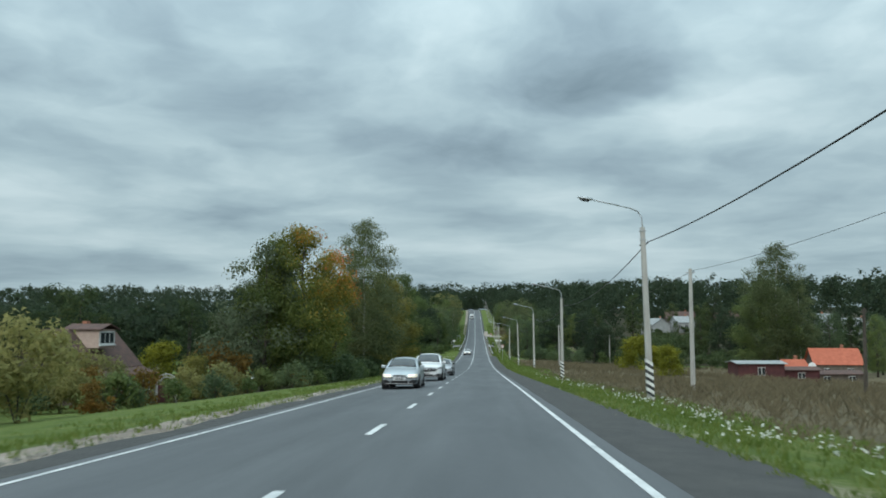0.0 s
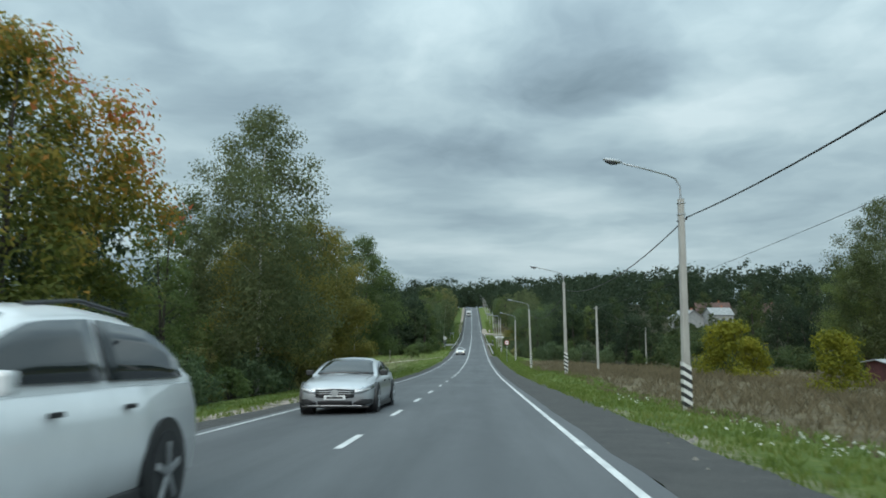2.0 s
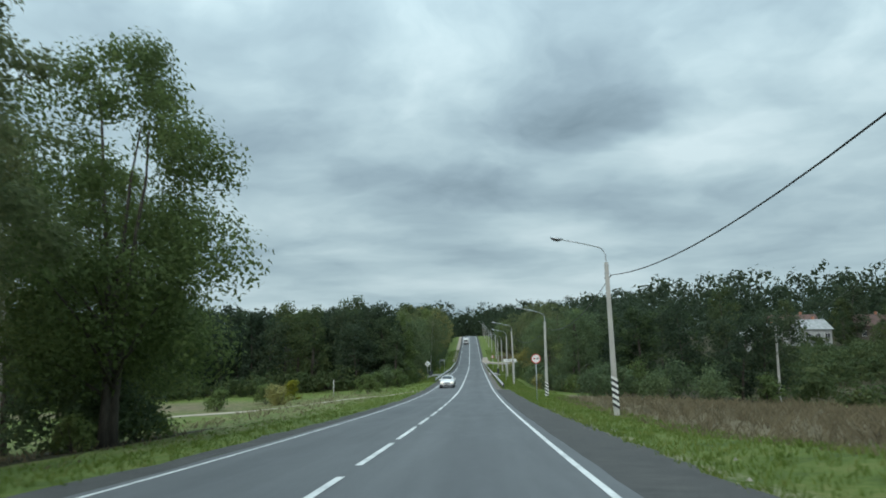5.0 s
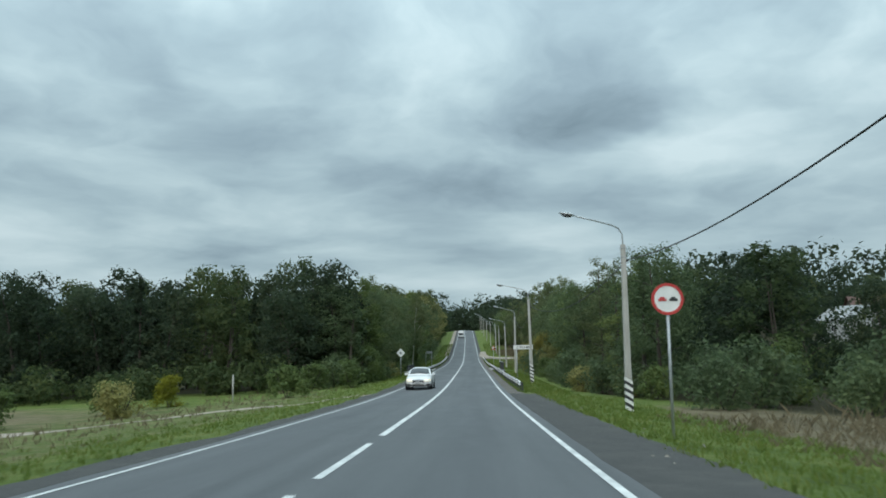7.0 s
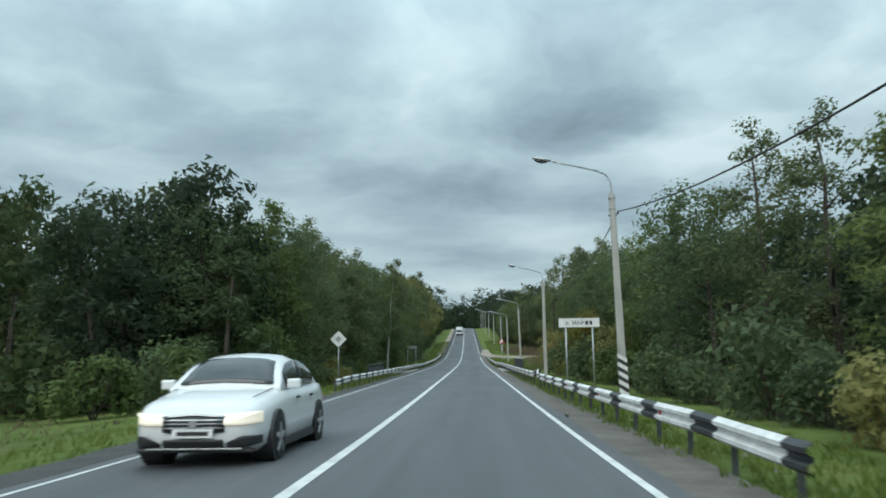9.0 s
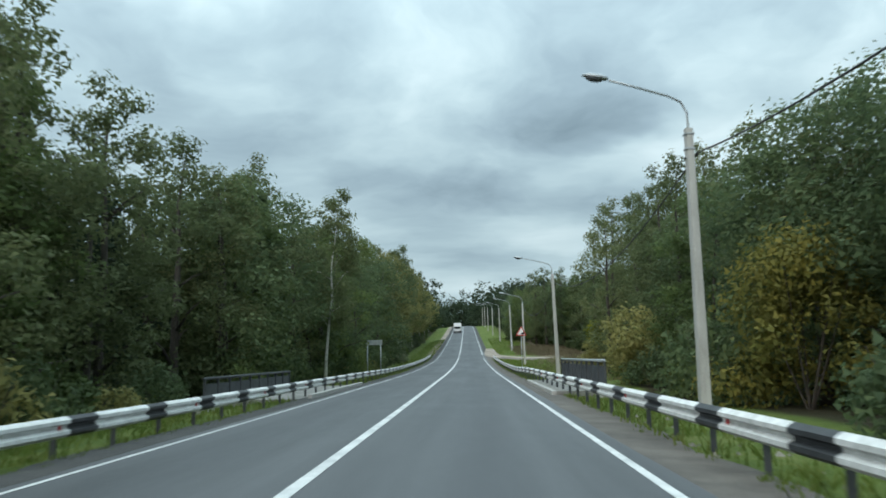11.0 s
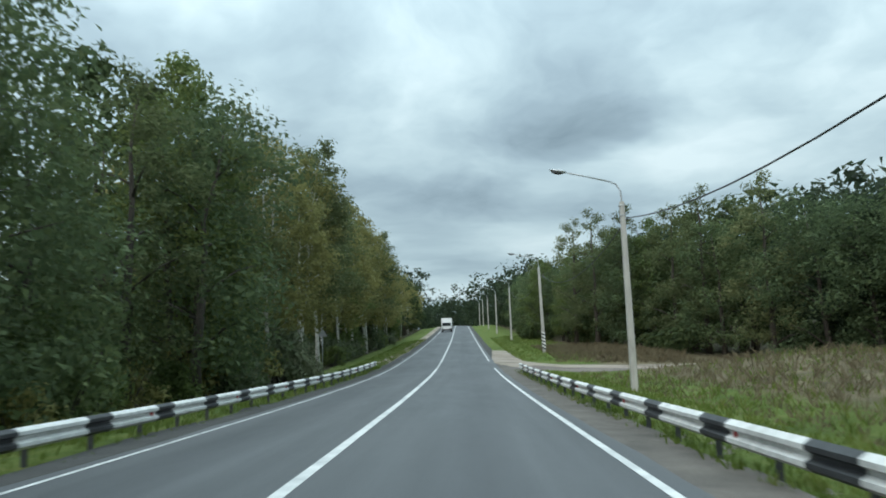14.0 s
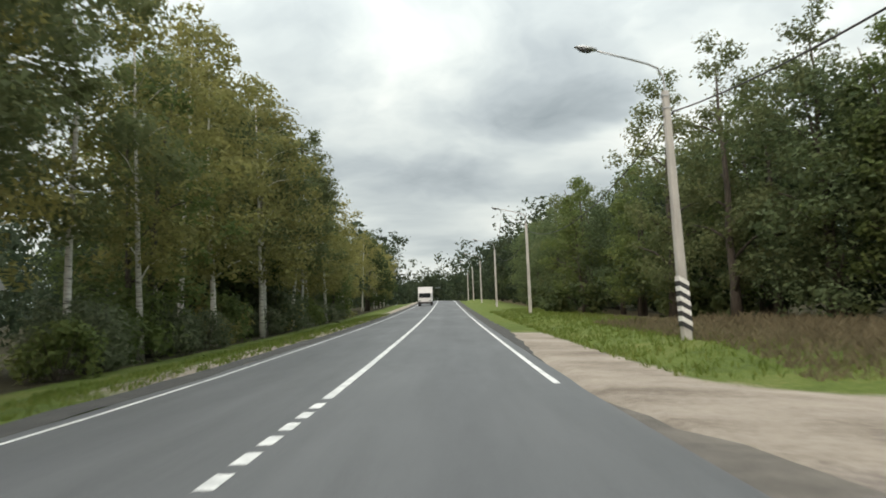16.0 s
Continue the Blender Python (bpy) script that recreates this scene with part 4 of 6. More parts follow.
for i in range(34):
    y = 206 + i * 2.5
    if abs(y - 275.5) > 5 and not 257 < y < 267:
        place(random.choice([thicket, thicket, thicket_g, thicket_o]), 9.8 + random.random() * 3, y, spin(), random.uniform(0.5, 0.95))
for i in range(40):
    y = 293 + i * 4.2
    edge = 31 - 15 * smooth(340, 392, y) - 5 * smooth(392, 425, y)
    if i % 5 < 3:
        scrub.append((edge + random.random() * 4, y, random.uniform(1.0, 3.2)))
for u, y, k, s_ in ((13.5, 193, thicket, 0.75), (16.2, 196, thicket, 1.0), (18.8, 190, thicket, 0.75), (15, 200, thicket, 1.0), (21.5, 195, thicket, 1.1), (12.6, 203, thicket_g, 0.8), (24.5, 191, thicket, 0.8), (27, 198, thicket, 1.1), (19.5, 201, green_tall, 0.7), (31, 194, thicket_g, 1.1)):
    place(k, u, y, spin(), s_)
# the road's far end
for i in range(9):
    place(random.choice([forest_c, coarse_c, coarse_b]), -11.2 - random.random() * 2, 473 + i * 7, spin(), random.uniform(0.72, 0.8), 0.1, 1.3)
    place(random.choice([coarse_a, coarse_b]), 13.0 + random.random() * 2, 474 + i * 8, spin(), random.uniform(0.66, 0.74), 0.1, 1.3)
for u, y, s_ in ((29.2, 197, 0.56), (32.2, 199, 0.6), (35.0, 203, 0.62)):
    place(coarse_a, u, y, spin(), s_)
place(gold_bush, 12.0, 266.0, 1, 1.12)
random.seed(24)
for u, y, s_ in ((-12.4, 271, 0.84), (-13.0, 280, 0.86), (-11.4, 283.5, 0.84), (-11.2, 288, 0.8), (-12.2, 264.5, 0.78), (-12.0, 292.3, 0.86), (-14.5, 295.5, 0.92), (14.6, 272.5, 0.82), (15.0, 278, 0.86), (16.5, 275, 0.9), (13.8, 269, 0.74)):
    place(random.choice([forest_a, forest_b, forest_e]), u, y, spin(), s_, 0.1, 1.2)
for u, y in ((-16.5, 262), (-18.5, 268), (-17.0, 273), (-20.0, 278)):
    place(coarse_a, u, y, spin(), 0.82)
place(gold_bush, 13.8, 262.0, 3, 0.6)
place(yellow_bush, 15.5, 326, 2, 0.85)
place(olive_tall, 13.5, 321, 2, 0.5)
place(olive_tall, 11.0, 253, 1, 0.7)
place(olive_tall, 10.6, 286, 1, 0.8)
place(birch, -8.7, 298, 1, 0.8)
place(forest_e, -11.6, 300.5, 2, 0.78, 0.1, 1.25)
for u, y, s_ in ((14.5, 290, 0.8), (13.2, 308, 0.78), (16.0, 304.5, 0.84), (17.5, 294, 0.9), (19.5, 300, 0.92), (15.6, 298, 0.86), (17.8, 305, 0.85), (17.0, 299.5, 0.8)):
    place(forest_e, u, y, spin(), s_)
for u, y, s_ in ((15.6, 319, 0.92), (18.4, 321.5, 0.96), (17.4, 316, 0.9), (20.6, 323, 0.92)):
    place(forest_e, u, y, spin(), s_)
for u, y, s_ in ((16.5, 396, 0.86), (19.0, 391, 0.84), (15.0, 402, 0.84), (21.5, 388, 0.8)):
    place(random.choice([forest_e, forest_b, forest_a]), u, y, spin(), s_, 0.1, 1.15)
for i in range(16):
    place(random.choice([thicket_g, thicket, thicket_o, green_tall]), 11.5 + random.random() * 7, 286 + i * 1.35, spin(), random.uniform(0.4, 0.75))

# growth at the feet of the far forest edges
for i in range(52):
    u = -15 - i * 2.1
    scrub.append((u + random.uniform(-1, 1), 236 + 0.1 * abs(u) + random.uniform(-4, 2), random.uniform(2.4, 4.4)))
for i in range(90):
    scrub.append((36 + random.random() * 62, 230 + random.random() * 50, random.uniform(1.6, 3.2)))
for i in range(70):
    scrub.append((36 + random.random() * 30, 224 + random.random() * 40, random.uniform(3.0, 4.8)))
for i in range(26):
    scrub.append((50 + random.random() * 40, 276 + random.random() * 8, random.uniform(1.4, 2.4)))
for u, y, s_ in [(60, 280, 0.36), (69.5, 281, 0.3), (79, 284, 0.42), (72, 297, 0.6), (84, 296, 0.62), (36, 262, 0.8), (42, 284, 0.8), (58, 296, 0.9), (90, 276, 0.8), (97, 262, 0.9), (86, 296, 0.9), (104, 290, 0.9)]:
    place(random.choice([coarse_a, coarse_b]), u, y, spin(), s_)

rng = np.random.default_rng(66)
quads = []
for u, y, h in scrub:
    zz, r = gz(u, y), h * 0.62
    cl = [((xc(y) + u + r * 0.5 * rng.normal(), y + r * 0.5 * rng.normal(), zz + h * (0.15 + 0.65 * rng.random())), r * (0.35 + 0.25 * rng.random())) for k in range(10)]
    quads.append(leaf_cloud(rng, cl, 44, 0.26, 0.8, 3))
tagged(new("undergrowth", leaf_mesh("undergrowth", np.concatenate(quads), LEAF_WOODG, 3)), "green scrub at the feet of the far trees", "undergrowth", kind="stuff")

# far woods, one mesh
rng = np.random.default_rng(77)
quads = []


def far_tree(u, y, h, r, n, per, leaf):
    zz = gz(u, y)
    cl = [((xc(y) + u + r * 0.55 * rng.normal(), y + r * 0.55 * rng.normal(), zz + h * (0.12 + 0.8 * rng.random())), r * (0.4 + 0.3 * rng.random())) for k in range(n)]
    quads.append(leaf_cloud(rng, cl, per, leaf, 0.8, 3))


for i in range(1250):
    y = 300 + 480 * rng.random() ** 1.1
    side = 1 if rng.random() < 0.55 else -1
    u = side * ((14 if y > 455 else (36 if y > 330 else 32)) + 330 * rng.random() ** 1.5)
    if side > 0 and 40 < u < 110 and 270 < y < 325:
        continue
    near = y < 570 and abs(u) < 48
    far_tree(u, y, (13.5 if near else 18.5) + 4.0 * rng.random(), (3.2 if near else 4.0) + 1.4 * rng.random(), 14 if near else 11, 40 if near else 20, 0.42 if near else 0.8)
for i in range(520):
    y = 60 + 240 * rng.random()
    side = -1 if rng.random() < 0.55 else 1
    u = side * ((95 if side < 0 else 135) + 160 * rng.random() ** 1.5)
    far_tree(u, y, 15.5 + 5 * rng.random(), 3.4 + 1.5 * rng.random(), 10, 14, 1.0)
for i in range(140):
    far_tree(-10 + 130 * rng.random(), 690 + 60 * rng.random(), 15 + 5 * rng.random(), 3.5, 8, 14, 1.1)
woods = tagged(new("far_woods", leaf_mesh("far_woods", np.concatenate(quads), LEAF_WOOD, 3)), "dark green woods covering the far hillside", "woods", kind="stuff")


# ---------- signs ----------
SIGN_WHITE = worn("sign_white", (0.62, 0.63, 0.62), (0.78, 0.78, 0.77), 3, 40, 0.5, relief=0.03)
SIGN_BACK = worn("sign_back_grey", (0.26, 0.28, 0.28), (0.40, 0.42, 0.42), 3, 40, 0.55, 0.4, 0.05)
SIGN_BLUE = worn("sign_dark_letters", (0.02, 0.022, 0.03), (0.04, 0.042, 0.05), 3, 40, 0.5, relief=0)
TEXTBAR = SIGN_BLUE


def disc(r, thick, at, sides=32):
    bm = bmesh.new()
    bmesh.ops.create_cone(bm, cap_ends=True, segments=sides, radius1=r, radius2=r, depth=thick, matrix=Matrix.Translation(at) @ Matrix.Rotation(radians(90), 4, "X"))
    return bm


def ring(r0, r1, thick, at, sides=36):
    bm = bmesh.new()
    loops = []
    for r in (r0, r1):
        for dy in (-thick / 2, thick / 2):
            loops.append([bm.verts.new((at[0] + r * math.cos(k * math.tau / sides), at[1] + dy, at[2] + r * math.sin(k * math.tau / sides))) for k in range(sides)])
    for a, c in ((0, 2), (3, 1), (2, 3), (1, 0)):
        for k in range(sides):
            bm.faces.new((loops[a][k], loops[a][(k + 1) % sides], loops[c][(k + 1) % sides], loops[c][k]))
    bmesh.ops.recalc_face_normals(bm, faces=bm.faces[:])
    return bm


def plate(points, thick, y):
    """A flat plate in the x-z plane, thick along y."""
    bm = bmesh.new()
    a = [bm.verts.new((px, y - thick / 2, pz)) for px, pz in points]
    c = [bm.verts.new((px, y + thick / 2, pz)) for px, pz in points]
    bm.faces.new(a)
    bm.faces.new(c[::-1])
    n = len(points)
    for k in range(n):
        bm.faces.new((a[k], c[k], c[(k + 1) % n], a[(k + 1) % n]))
    bmesh.ops.recalc_face_normals(bm, faces=bm.faces[:])
    return bm


def stand(name, u, y, turn=0.0, lean=0.0):
    return empty(name, Matrix.Translation((xc(y) + u, y, gz(u, y))) @ pose(0, 0, 0, 0, lean, turn))


def post(parent, h, x=0.0, r=0.035):
    return part("post", tube([(x, 0.04, -0.4), (x, 0.04, h)], r, 10), STEEL, parent, "grey steel post", True)


# round sign with a red ring: two cars side by side
sg = stand("round_road_sign", 6.4, 173.5)
post(sg, 3.45)
part("plate", disc(0.36, 0.012, (0, 0, 3.15)), SIGN_WHITE, sg, "white sign face")
part("red_ring", ring(0.30, 0.365, 0.02, (0, -0.004, 3.15)), RED, sg)
for dx, mat in ((-0.12, RED), (0.13, BLACK)):
    bm = box((0.19, 0.008, 0.055), (dx, -0.012, 3.13), 0.006)
    box((0.11, 0.008, 0.05), (dx, -0.012, 3.175), 0.006, bm)
    part("car_symbol", bm, mat, sg)
part("bracket", box((0.3, 0.03, 0.03), (0, 0.025, 3.2), 0.004), STEEL, sg)
tagged(sg, "round white road sign with red ring on steel post", "road sign")

# river name sign on two posts
sg = stand("river_sign", 6.95, 237.3)
post(sg, 3.3, -0.55, 0.045)
post(sg, 3.3, 0.75, 0.045)
part("board", box((2.0, 0.02, 0.46), (0.1, 0, 3.18), 0.01), SIGN_WHITE, sg, "white name board")
for a, c in (((2.0, 0.014, 0.02), (0.1, -0.012, 3.40)), ((2.0, 0.014, 0.02), (0.1, -0.012, 2.96)), ((0.02, 0.014, 0.42), (-0.89, -0.012, 3.18)), ((0.02, 0.014, 0.42), (1.09, -0.012, 3.18))):
    part("border", box(a, c), SIGN_BACK, sg)
for txt, x, size in (("р.", -0.56, 0.26), ("МАР", -0.26, 0.27)):
    cu = bpy.data.curves.new("lettering", "FONT")
    cu.body, cu.size, cu.extrude = txt, size, 0.003
    cu.materials.append(TEXTBAR)
    ob = new("lettering", cu)
    ob.parent = sg
    ob.matrix_basis = Matrix.Translation((x, -0.016, 3.08)) @ Matrix.Rotation(radians(90), 4, "X")
for k in range(2):
    part("lettering_bar", box((0.13, 0.006, 0.19), (0.47 + 0.2 * k, -0.013, 3.175)), TEXTBAR, sg)
tagged(sg, "white river name board on two steel posts", "road sign")

# diamond sign, seen from behind
sg = stand("diamond_road_sign", -6.25, 246.2)
post(sg, 2.9)
part("plate", plate([(0, -0.5), (0.5, 0), (0, 0.5), (-0.5, 0)], 0.014, 0), SIGN_WHITE, sg, "pale diamond plate with dark patch")
for ob in sg.children:
    if ob.name.startswith("plate"):
        ob.location = (0, -0.01, 2.78)
part("symbol", plate([(0, -0.2), (0.2, 0), (0, 0.2), (-0.2, 0)], 0.006, -0.022), SIGN_BACK, sg).location = (0, 0, 2.78)
part("bracket", box((0.4, 0.03, 0.03), (0, 0.02, 2.78), 0.004), STEEL, sg)
tagged(sg, "diamond road sign on steel post behind guard rail", "road sign")

# name board for the other direction, its grey back
sg = stand("river_sign", -6.3, 307.2)
post(sg, 2.8, -0.55, 0.045)
post(sg, 2.8, 0.55, 0.045)
part("board", box((1.4, 0.02, 0.42), (0, 0, 2.75), 0.01), SIGN_BACK, sg, "grey back of a name board")
for z in (2.62, 2.88):
    part("rib", box((1.3, 0.02, 0.03), (0, -0.02, z)), STEEL, sg)
tagged(sg, "back of a grey name board on two posts", "road sign")

# warning triangle, steep slope
sg = stand("warning_sign", 6.0, 309.0)
post(sg, 3.65)
tri = [(-0.46, -0.27), (0.46, -0.27), (0.0, 0.54)]
part("plate", plate(tri, 0.014, 0), RED, sg, "red triangle border").location = (0, 0, 3.26)
part("inner_plate", plate([(-0.33, -0.19), (0.33, -0.19), (0.0, 0.39)], 0.008, -0.012), SIGN_WHITE, sg).location = (0, 0, 3.26)
part("wedge_symbol", plate([(-0.12, -0.17), (0.3, -0.17), (0.2, 0.05)], 0.006, -0.02), BLACK, sg).location = (0, 0, 3.26)
part("bracket", box((0.4, 0.03, 0.03), (0, 0.02, 3.2), 0.004), STEEL, sg)
tagged(sg, "red triangular warning sign with black slope wedge", "road sign")

# the other direction's triangle, its back
sg = stand("warning_sign", -10.4, 376.0)
post(sg, 3.35)
part("plate", plate([(-0.45, -0.26), (0.45, -0.26), (0.0, 0.52)], 0.014, 0), SIGN_BACK, sg, "grey back of a triangle").location = (0, 0, 3.0)
part("bracket", box((0.4, 0.03, 0.03), (0, -0.02, 2.95), 0.004), STEEL, sg)
tagged(sg, "grey back of a triangular sign on steel post", "road sign")

# post in the meadow
for u, y, h in ((-17.0, 218.0, 2.1),):
    mp = stand("marker_post", u, y)
    part("post", tube([(0, 0, -0.3), (0, 0, h)], 0.06, 8), CONCRETE, mp, "", True)
    part("cap", tube([(0, 0, h), (0, 0, h + 0.05)], [0.064, 0.03], 8), CONCRETE, mp)
    tagged(mp, "thin grey concrete post standing in the meadow", "marker post")


# ---------- bridge over the stream ----------
def parapet(u, y0, y1, h, rail, label):
    pr = empty("bridge_parapet", Matrix.Translation((xc(y0) + u, y0, zr(y0) + crown(u))))
    o = pr.matrix_world.translation

    def at(y, z):
        return Vector((xc(y) + u, y, zr(y) + crown(u) + z)) - o
    n = int((y1 - y0) / 1.35)
    for k in range(n + 1):
        p = at(y0 + (y1 - y0) * k / n, 0)
        part("post", box((0.09, 0.09, h + 0.3), (p.x, p.y, p.z + h / 2 - 0.15), 0.006), DARKSTEEL, pr)
    for k in range(n):
        a, c = at(y0 + (y1 - y0) * (k + 0.08) / n, 0.1), at(y0 + (y1 - y0) * (k + 0.92) / n, 0.1)
        mid = (a + c) / 2
        part("panel", box((0.03, (c - a).length, h - 0.28), (mid.x, mid.y, mid.z + (h - 0.28) / 2), 0.004), DARKSTEEL, pr, "dark steel infill panel")
    part("handrail", tube([at(y0 - 0.1, h), at((y0 + y1) / 2, h), at(y1 + 0.1, h)], 0.05, 8), rail, pr, "", True)
    kerb = [at(y0 - 0.5, -0.18), at((y0 + y1) / 2, -0.18), at(y1 + 0.5, -0.18)]
    bm = bmesh.new()
    for a, c in zip(kerb, kerb[1:]):
        mid = (a + c) / 2
        box((0.5, (c - a).length, 0.4), tuple(mid), 0.02, bm)
    part("deck_edge", bm, CONCRETE, pr, "weathered concrete deck edge")
    return tagged(pr, label, "parapet", "parapets of the bridge")


def bridge_pavement(u0, u1, top, mat, label):
    """A raised slab beside the carriageway, in lengths with open joints, behind a kerb."""
    bp = empty("bridge_pavement", Matrix.Translation((xc(275) + (u0 + u1) / 2, 275, zr(275))))
    o = bp.matrix_world.translation
    side = 1 if u0 > 0 else -1
    for k in range(4):
        ya, yb = 268.6 + k * 3.2, 268.6 + (k + 1) * 3.2 - 0.03
        ym = (ya + yb) / 2
        tilt = Matrix.Rotation(math.atan2(zr(yb) - zr(ya), yb - ya), 4, "X")
        p = Vector((xc(ym) + (u0 + u1) / 2, ym, zr(ym) + crown(u0) + top - 0.12)) - o
        part("slab", box((abs(u1 - u0), yb - ya, 0.24), tuple(p), 0.015, None, tilt), mat, bp)
        p = Vector((xc(ym) + u0 - side * 0.09, ym, zr(ym) + crown(u0) + 0.13 - 0.14)) - o
        part("kerb", box((0.17, yb - ya, 0.28), tuple(p), 0.02, None, tilt), CONCRETE, bp, "pale worn kerb stone")
    return tagged(bp, label, "pavement", kind="structure")


DECK = worn("dirty_concrete_deck", (0.13, 0.125, 0.115), (0.30, 0.29, 0.265), 1.4, 30, 0.9, relief=0.3)
bridge_pavement(4.62, 6.0, 0.12, DECK, "raised concrete pavement of the bridge behind kerb stones")
bridge_pavement(-3.95, -6.93, -0.02, DECK, "narrow concrete pavement of the bridge behind kerb stones")
parapet(6.25, 268.5, 281.5, 1.15, STEEL, "dark steel bridge parapet with pale top rail")
parapet(-7.2, 267.5, 280.0, 0.8, DARKSTEEL, "low dark steel bridge parapet with dull rail")
WATER, t, b = material("stream_water", 0.08, 0.0, 0.5)
b.inputs["Base Color"].default_value = (0.02, 0.024, 0.018, 1)
ww = noise_at(t, 3.0, 3)
bump(t, b, ww, 0.15, 0.02)
for side in (1, -1):
    us = [side * v for v in (7.5, 12, 20, 40, 70, 110)]
    vs = [(xc(275.5) + u, y, zr(275.5) - 2.5) for u in us for y in (271.5, 279.5)]
    fs = [(2 * k, 2 * k + 1, 2 * k + 3, 2 * k + 2) for k in range(5)]
    tagged(link("stream", vs, [q if side > 0 else q[::-1] for q in fs], WATER), "dark water of a narrow stream", "water", kind="structure")


# ---------- houses ----------
def brickish(name, dark_c, light_c):
    return worn(name, dark_c, light_c, 1.5, 25, 0.85, relief=0.3)


WALL_WOOD = brickish("old_plank_walls", (0.075, 0.062, 0.05), (0.16, 0.13, 0.105))
WALL_PALE = brickish("pale_house_walls", (0.24, 0.25, 0.25), (0.4, 0.41, 0.4))
WALL_RED = brickish("dark_red_walls", (0.055, 0.018, 0.02), (0.105, 0.032, 0.032))
WALL_PINK = brickish("faded_pink_walls", (0.36, 0.27, 0.23), (0.5, 0.39, 0.33))
ROOF_RED = brickish("orange_red_metal_roof", (0.34, 0.085, 0.045), (0.48, 0.135, 0.075))
ROOF_BROWN = brickish("rusty_brown_roof", (0.06, 0.038, 0.032), (0.13, 0.068, 0.054))
ROOF_GREY = brickish("grey_slate_roof", (0.2, 0.21, 0.21), (0.36, 0.37, 0.37))
BRICK = brickish("red_brick", (0.25, 0.10, 0.06), (0.4, 0.18, 0.11))
PANE, t, b = material("window_glass", 0.05, 0.0, 0.6)
b.inputs["Base Color"].default_value = (0.03, 0.035, 0.04, 1)


def house_window(parent, x, y, z, w, h):
    """In the wall that looks along -y."""
    fr = part("window", box((w, 0.06, h), (x, y - 0.03, z), 0.01), WHITE, parent, "white window frame")
    part("pane", box((w / 2 - 0.09, 0.02, h - 0.14), (x - w / 4, y - 0.068, z)), PANE, fr)
    part("pane", box((w / 2 - 0.09, 0.02, h - 0.14), (x + w / 4, y - 0.068, z)), PANE, fr)


def gable_roof(parent, w, d, z, rise, mat, over=0.4, name="roof"):
    """Ridge along x. w along x, d along y."""
    bm = bmesh.new()
    ang = math.atan2(rise, d / 2)
    ln = math.hypot(rise, d / 2) + over
    for s in (-1, 1):
        cy = s * (d / 4 + over * math.cos(ang) / 2)
        cz = z + rise / 2 - over * math.sin(ang) / 2
        box((w + 2 * over, ln, 0.09), (0, cy, cz), 0.01, bm, Matrix.Rotation(-s * ang, 4, "X"))
    return part(name, bm, mat, parent)


def house(u, y, turn, w, d, h, rise, wall, roof, label, windows=2, porch=False, dormer=False, chimney=True):
    ob = stand("house", u, y, turn)
    bm = bmesh.new()
    pts = [(-d / 2, -1.0), (d / 2, -1.0), (d / 2, h), (0, h + rise), (-d / 2, h)]
    a = [bm.verts.new((-w / 2, py, pz)) for py, pz in pts]
    c = [bm.verts.new((w / 2, py, pz)) for py, pz in pts]
    bm.faces.new(a)
    bm.faces.new(c[::-1])
    for k in range(5):
        bm.faces.new((a[k], c[k], c[(k + 1) % 5], a[(k + 1) % 5]))
    bmesh.ops.recalc_face_normals(bm, faces=bm.faces[:])
    part("wall", bm, wall, ob)
    gable_roof(ob, w, d, h + 0.05, rise, roof)
    if chimney:
        part("chimney", box((0.5, 0.5, 1.3), (w * 0.22, d * 0.12, h + rise + 0.1), 0.02), BRICK, ob, "brick chimney")
    for k in range(windows):
        x = -w / 2 + w * (k + 0.5) / windows
        house_window(ob, x, -d / 2, h * 0.55, min(1.1, w / windows * 0.55), min(1.2, h * 0.5))
    if dormer:
        dm = part("dormer", box((2.2, 3.4, 1.7), (0, -d * 0.2, h + rise * 0.75), 0.02), WALL_PINK, ob, "dormer with pink gable walls")
        bm = bmesh.new()
        for s in (-1, 1):
            box((1.5, 4.2, 0.08), (s * 0.66, -d * 0.2, h + rise * 0.75 + 1.05), 0.01, bm, Matrix.Rotation(s * radians(20), 4, "Y"))
        part("dormer_roof", bm, ROOF_BROWN, dm)
        for k in (-1, 0, 1):
            part("pane", box((0.52, 0.04, 0.95), (0.62 * k, -d * 0.2 - 1.72, h + rise * 0.75 + 0.05)), PANE, dm)
        part("window_frame", box((2.1, 0.05, 1.25), (0, -d * 0.2 - 1.705, h + rise * 0.75 + 0.05), 0.01), WHITE, dm, "white dormer window frame")
        part("sill", box((2.2, 0.2, 0.08), (0, -d * 0.2 - 1.78, h + rise * 0.75 - 0.6), 0.01), WHITE, dm)
    if porch:
        for k in range(9):
            part("porch_post", box((0.13, 0.13, 2.9), (-w / 2 + 0.3 + (w - 0.6) * k / 8, -d / 2 - 1.5, 1.1), 0.01), WHITE, ob, "pale veranda post")
        part("porch_roof", box((w + 0.8, 2.3, 0.1), (0, -d / 2 - 0.85, h - 0.5), 0.01, None, Matrix.Rotation(radians(20), 4, "X")), roof, ob, "rusty veranda roof")
        part("porch_rail", box((w - 0.4, 0.08, 0.1), (0, -d / 2 - 1.5, 0.95), 0.01), WHITE, ob)
    return tagged(ob, label, "house")


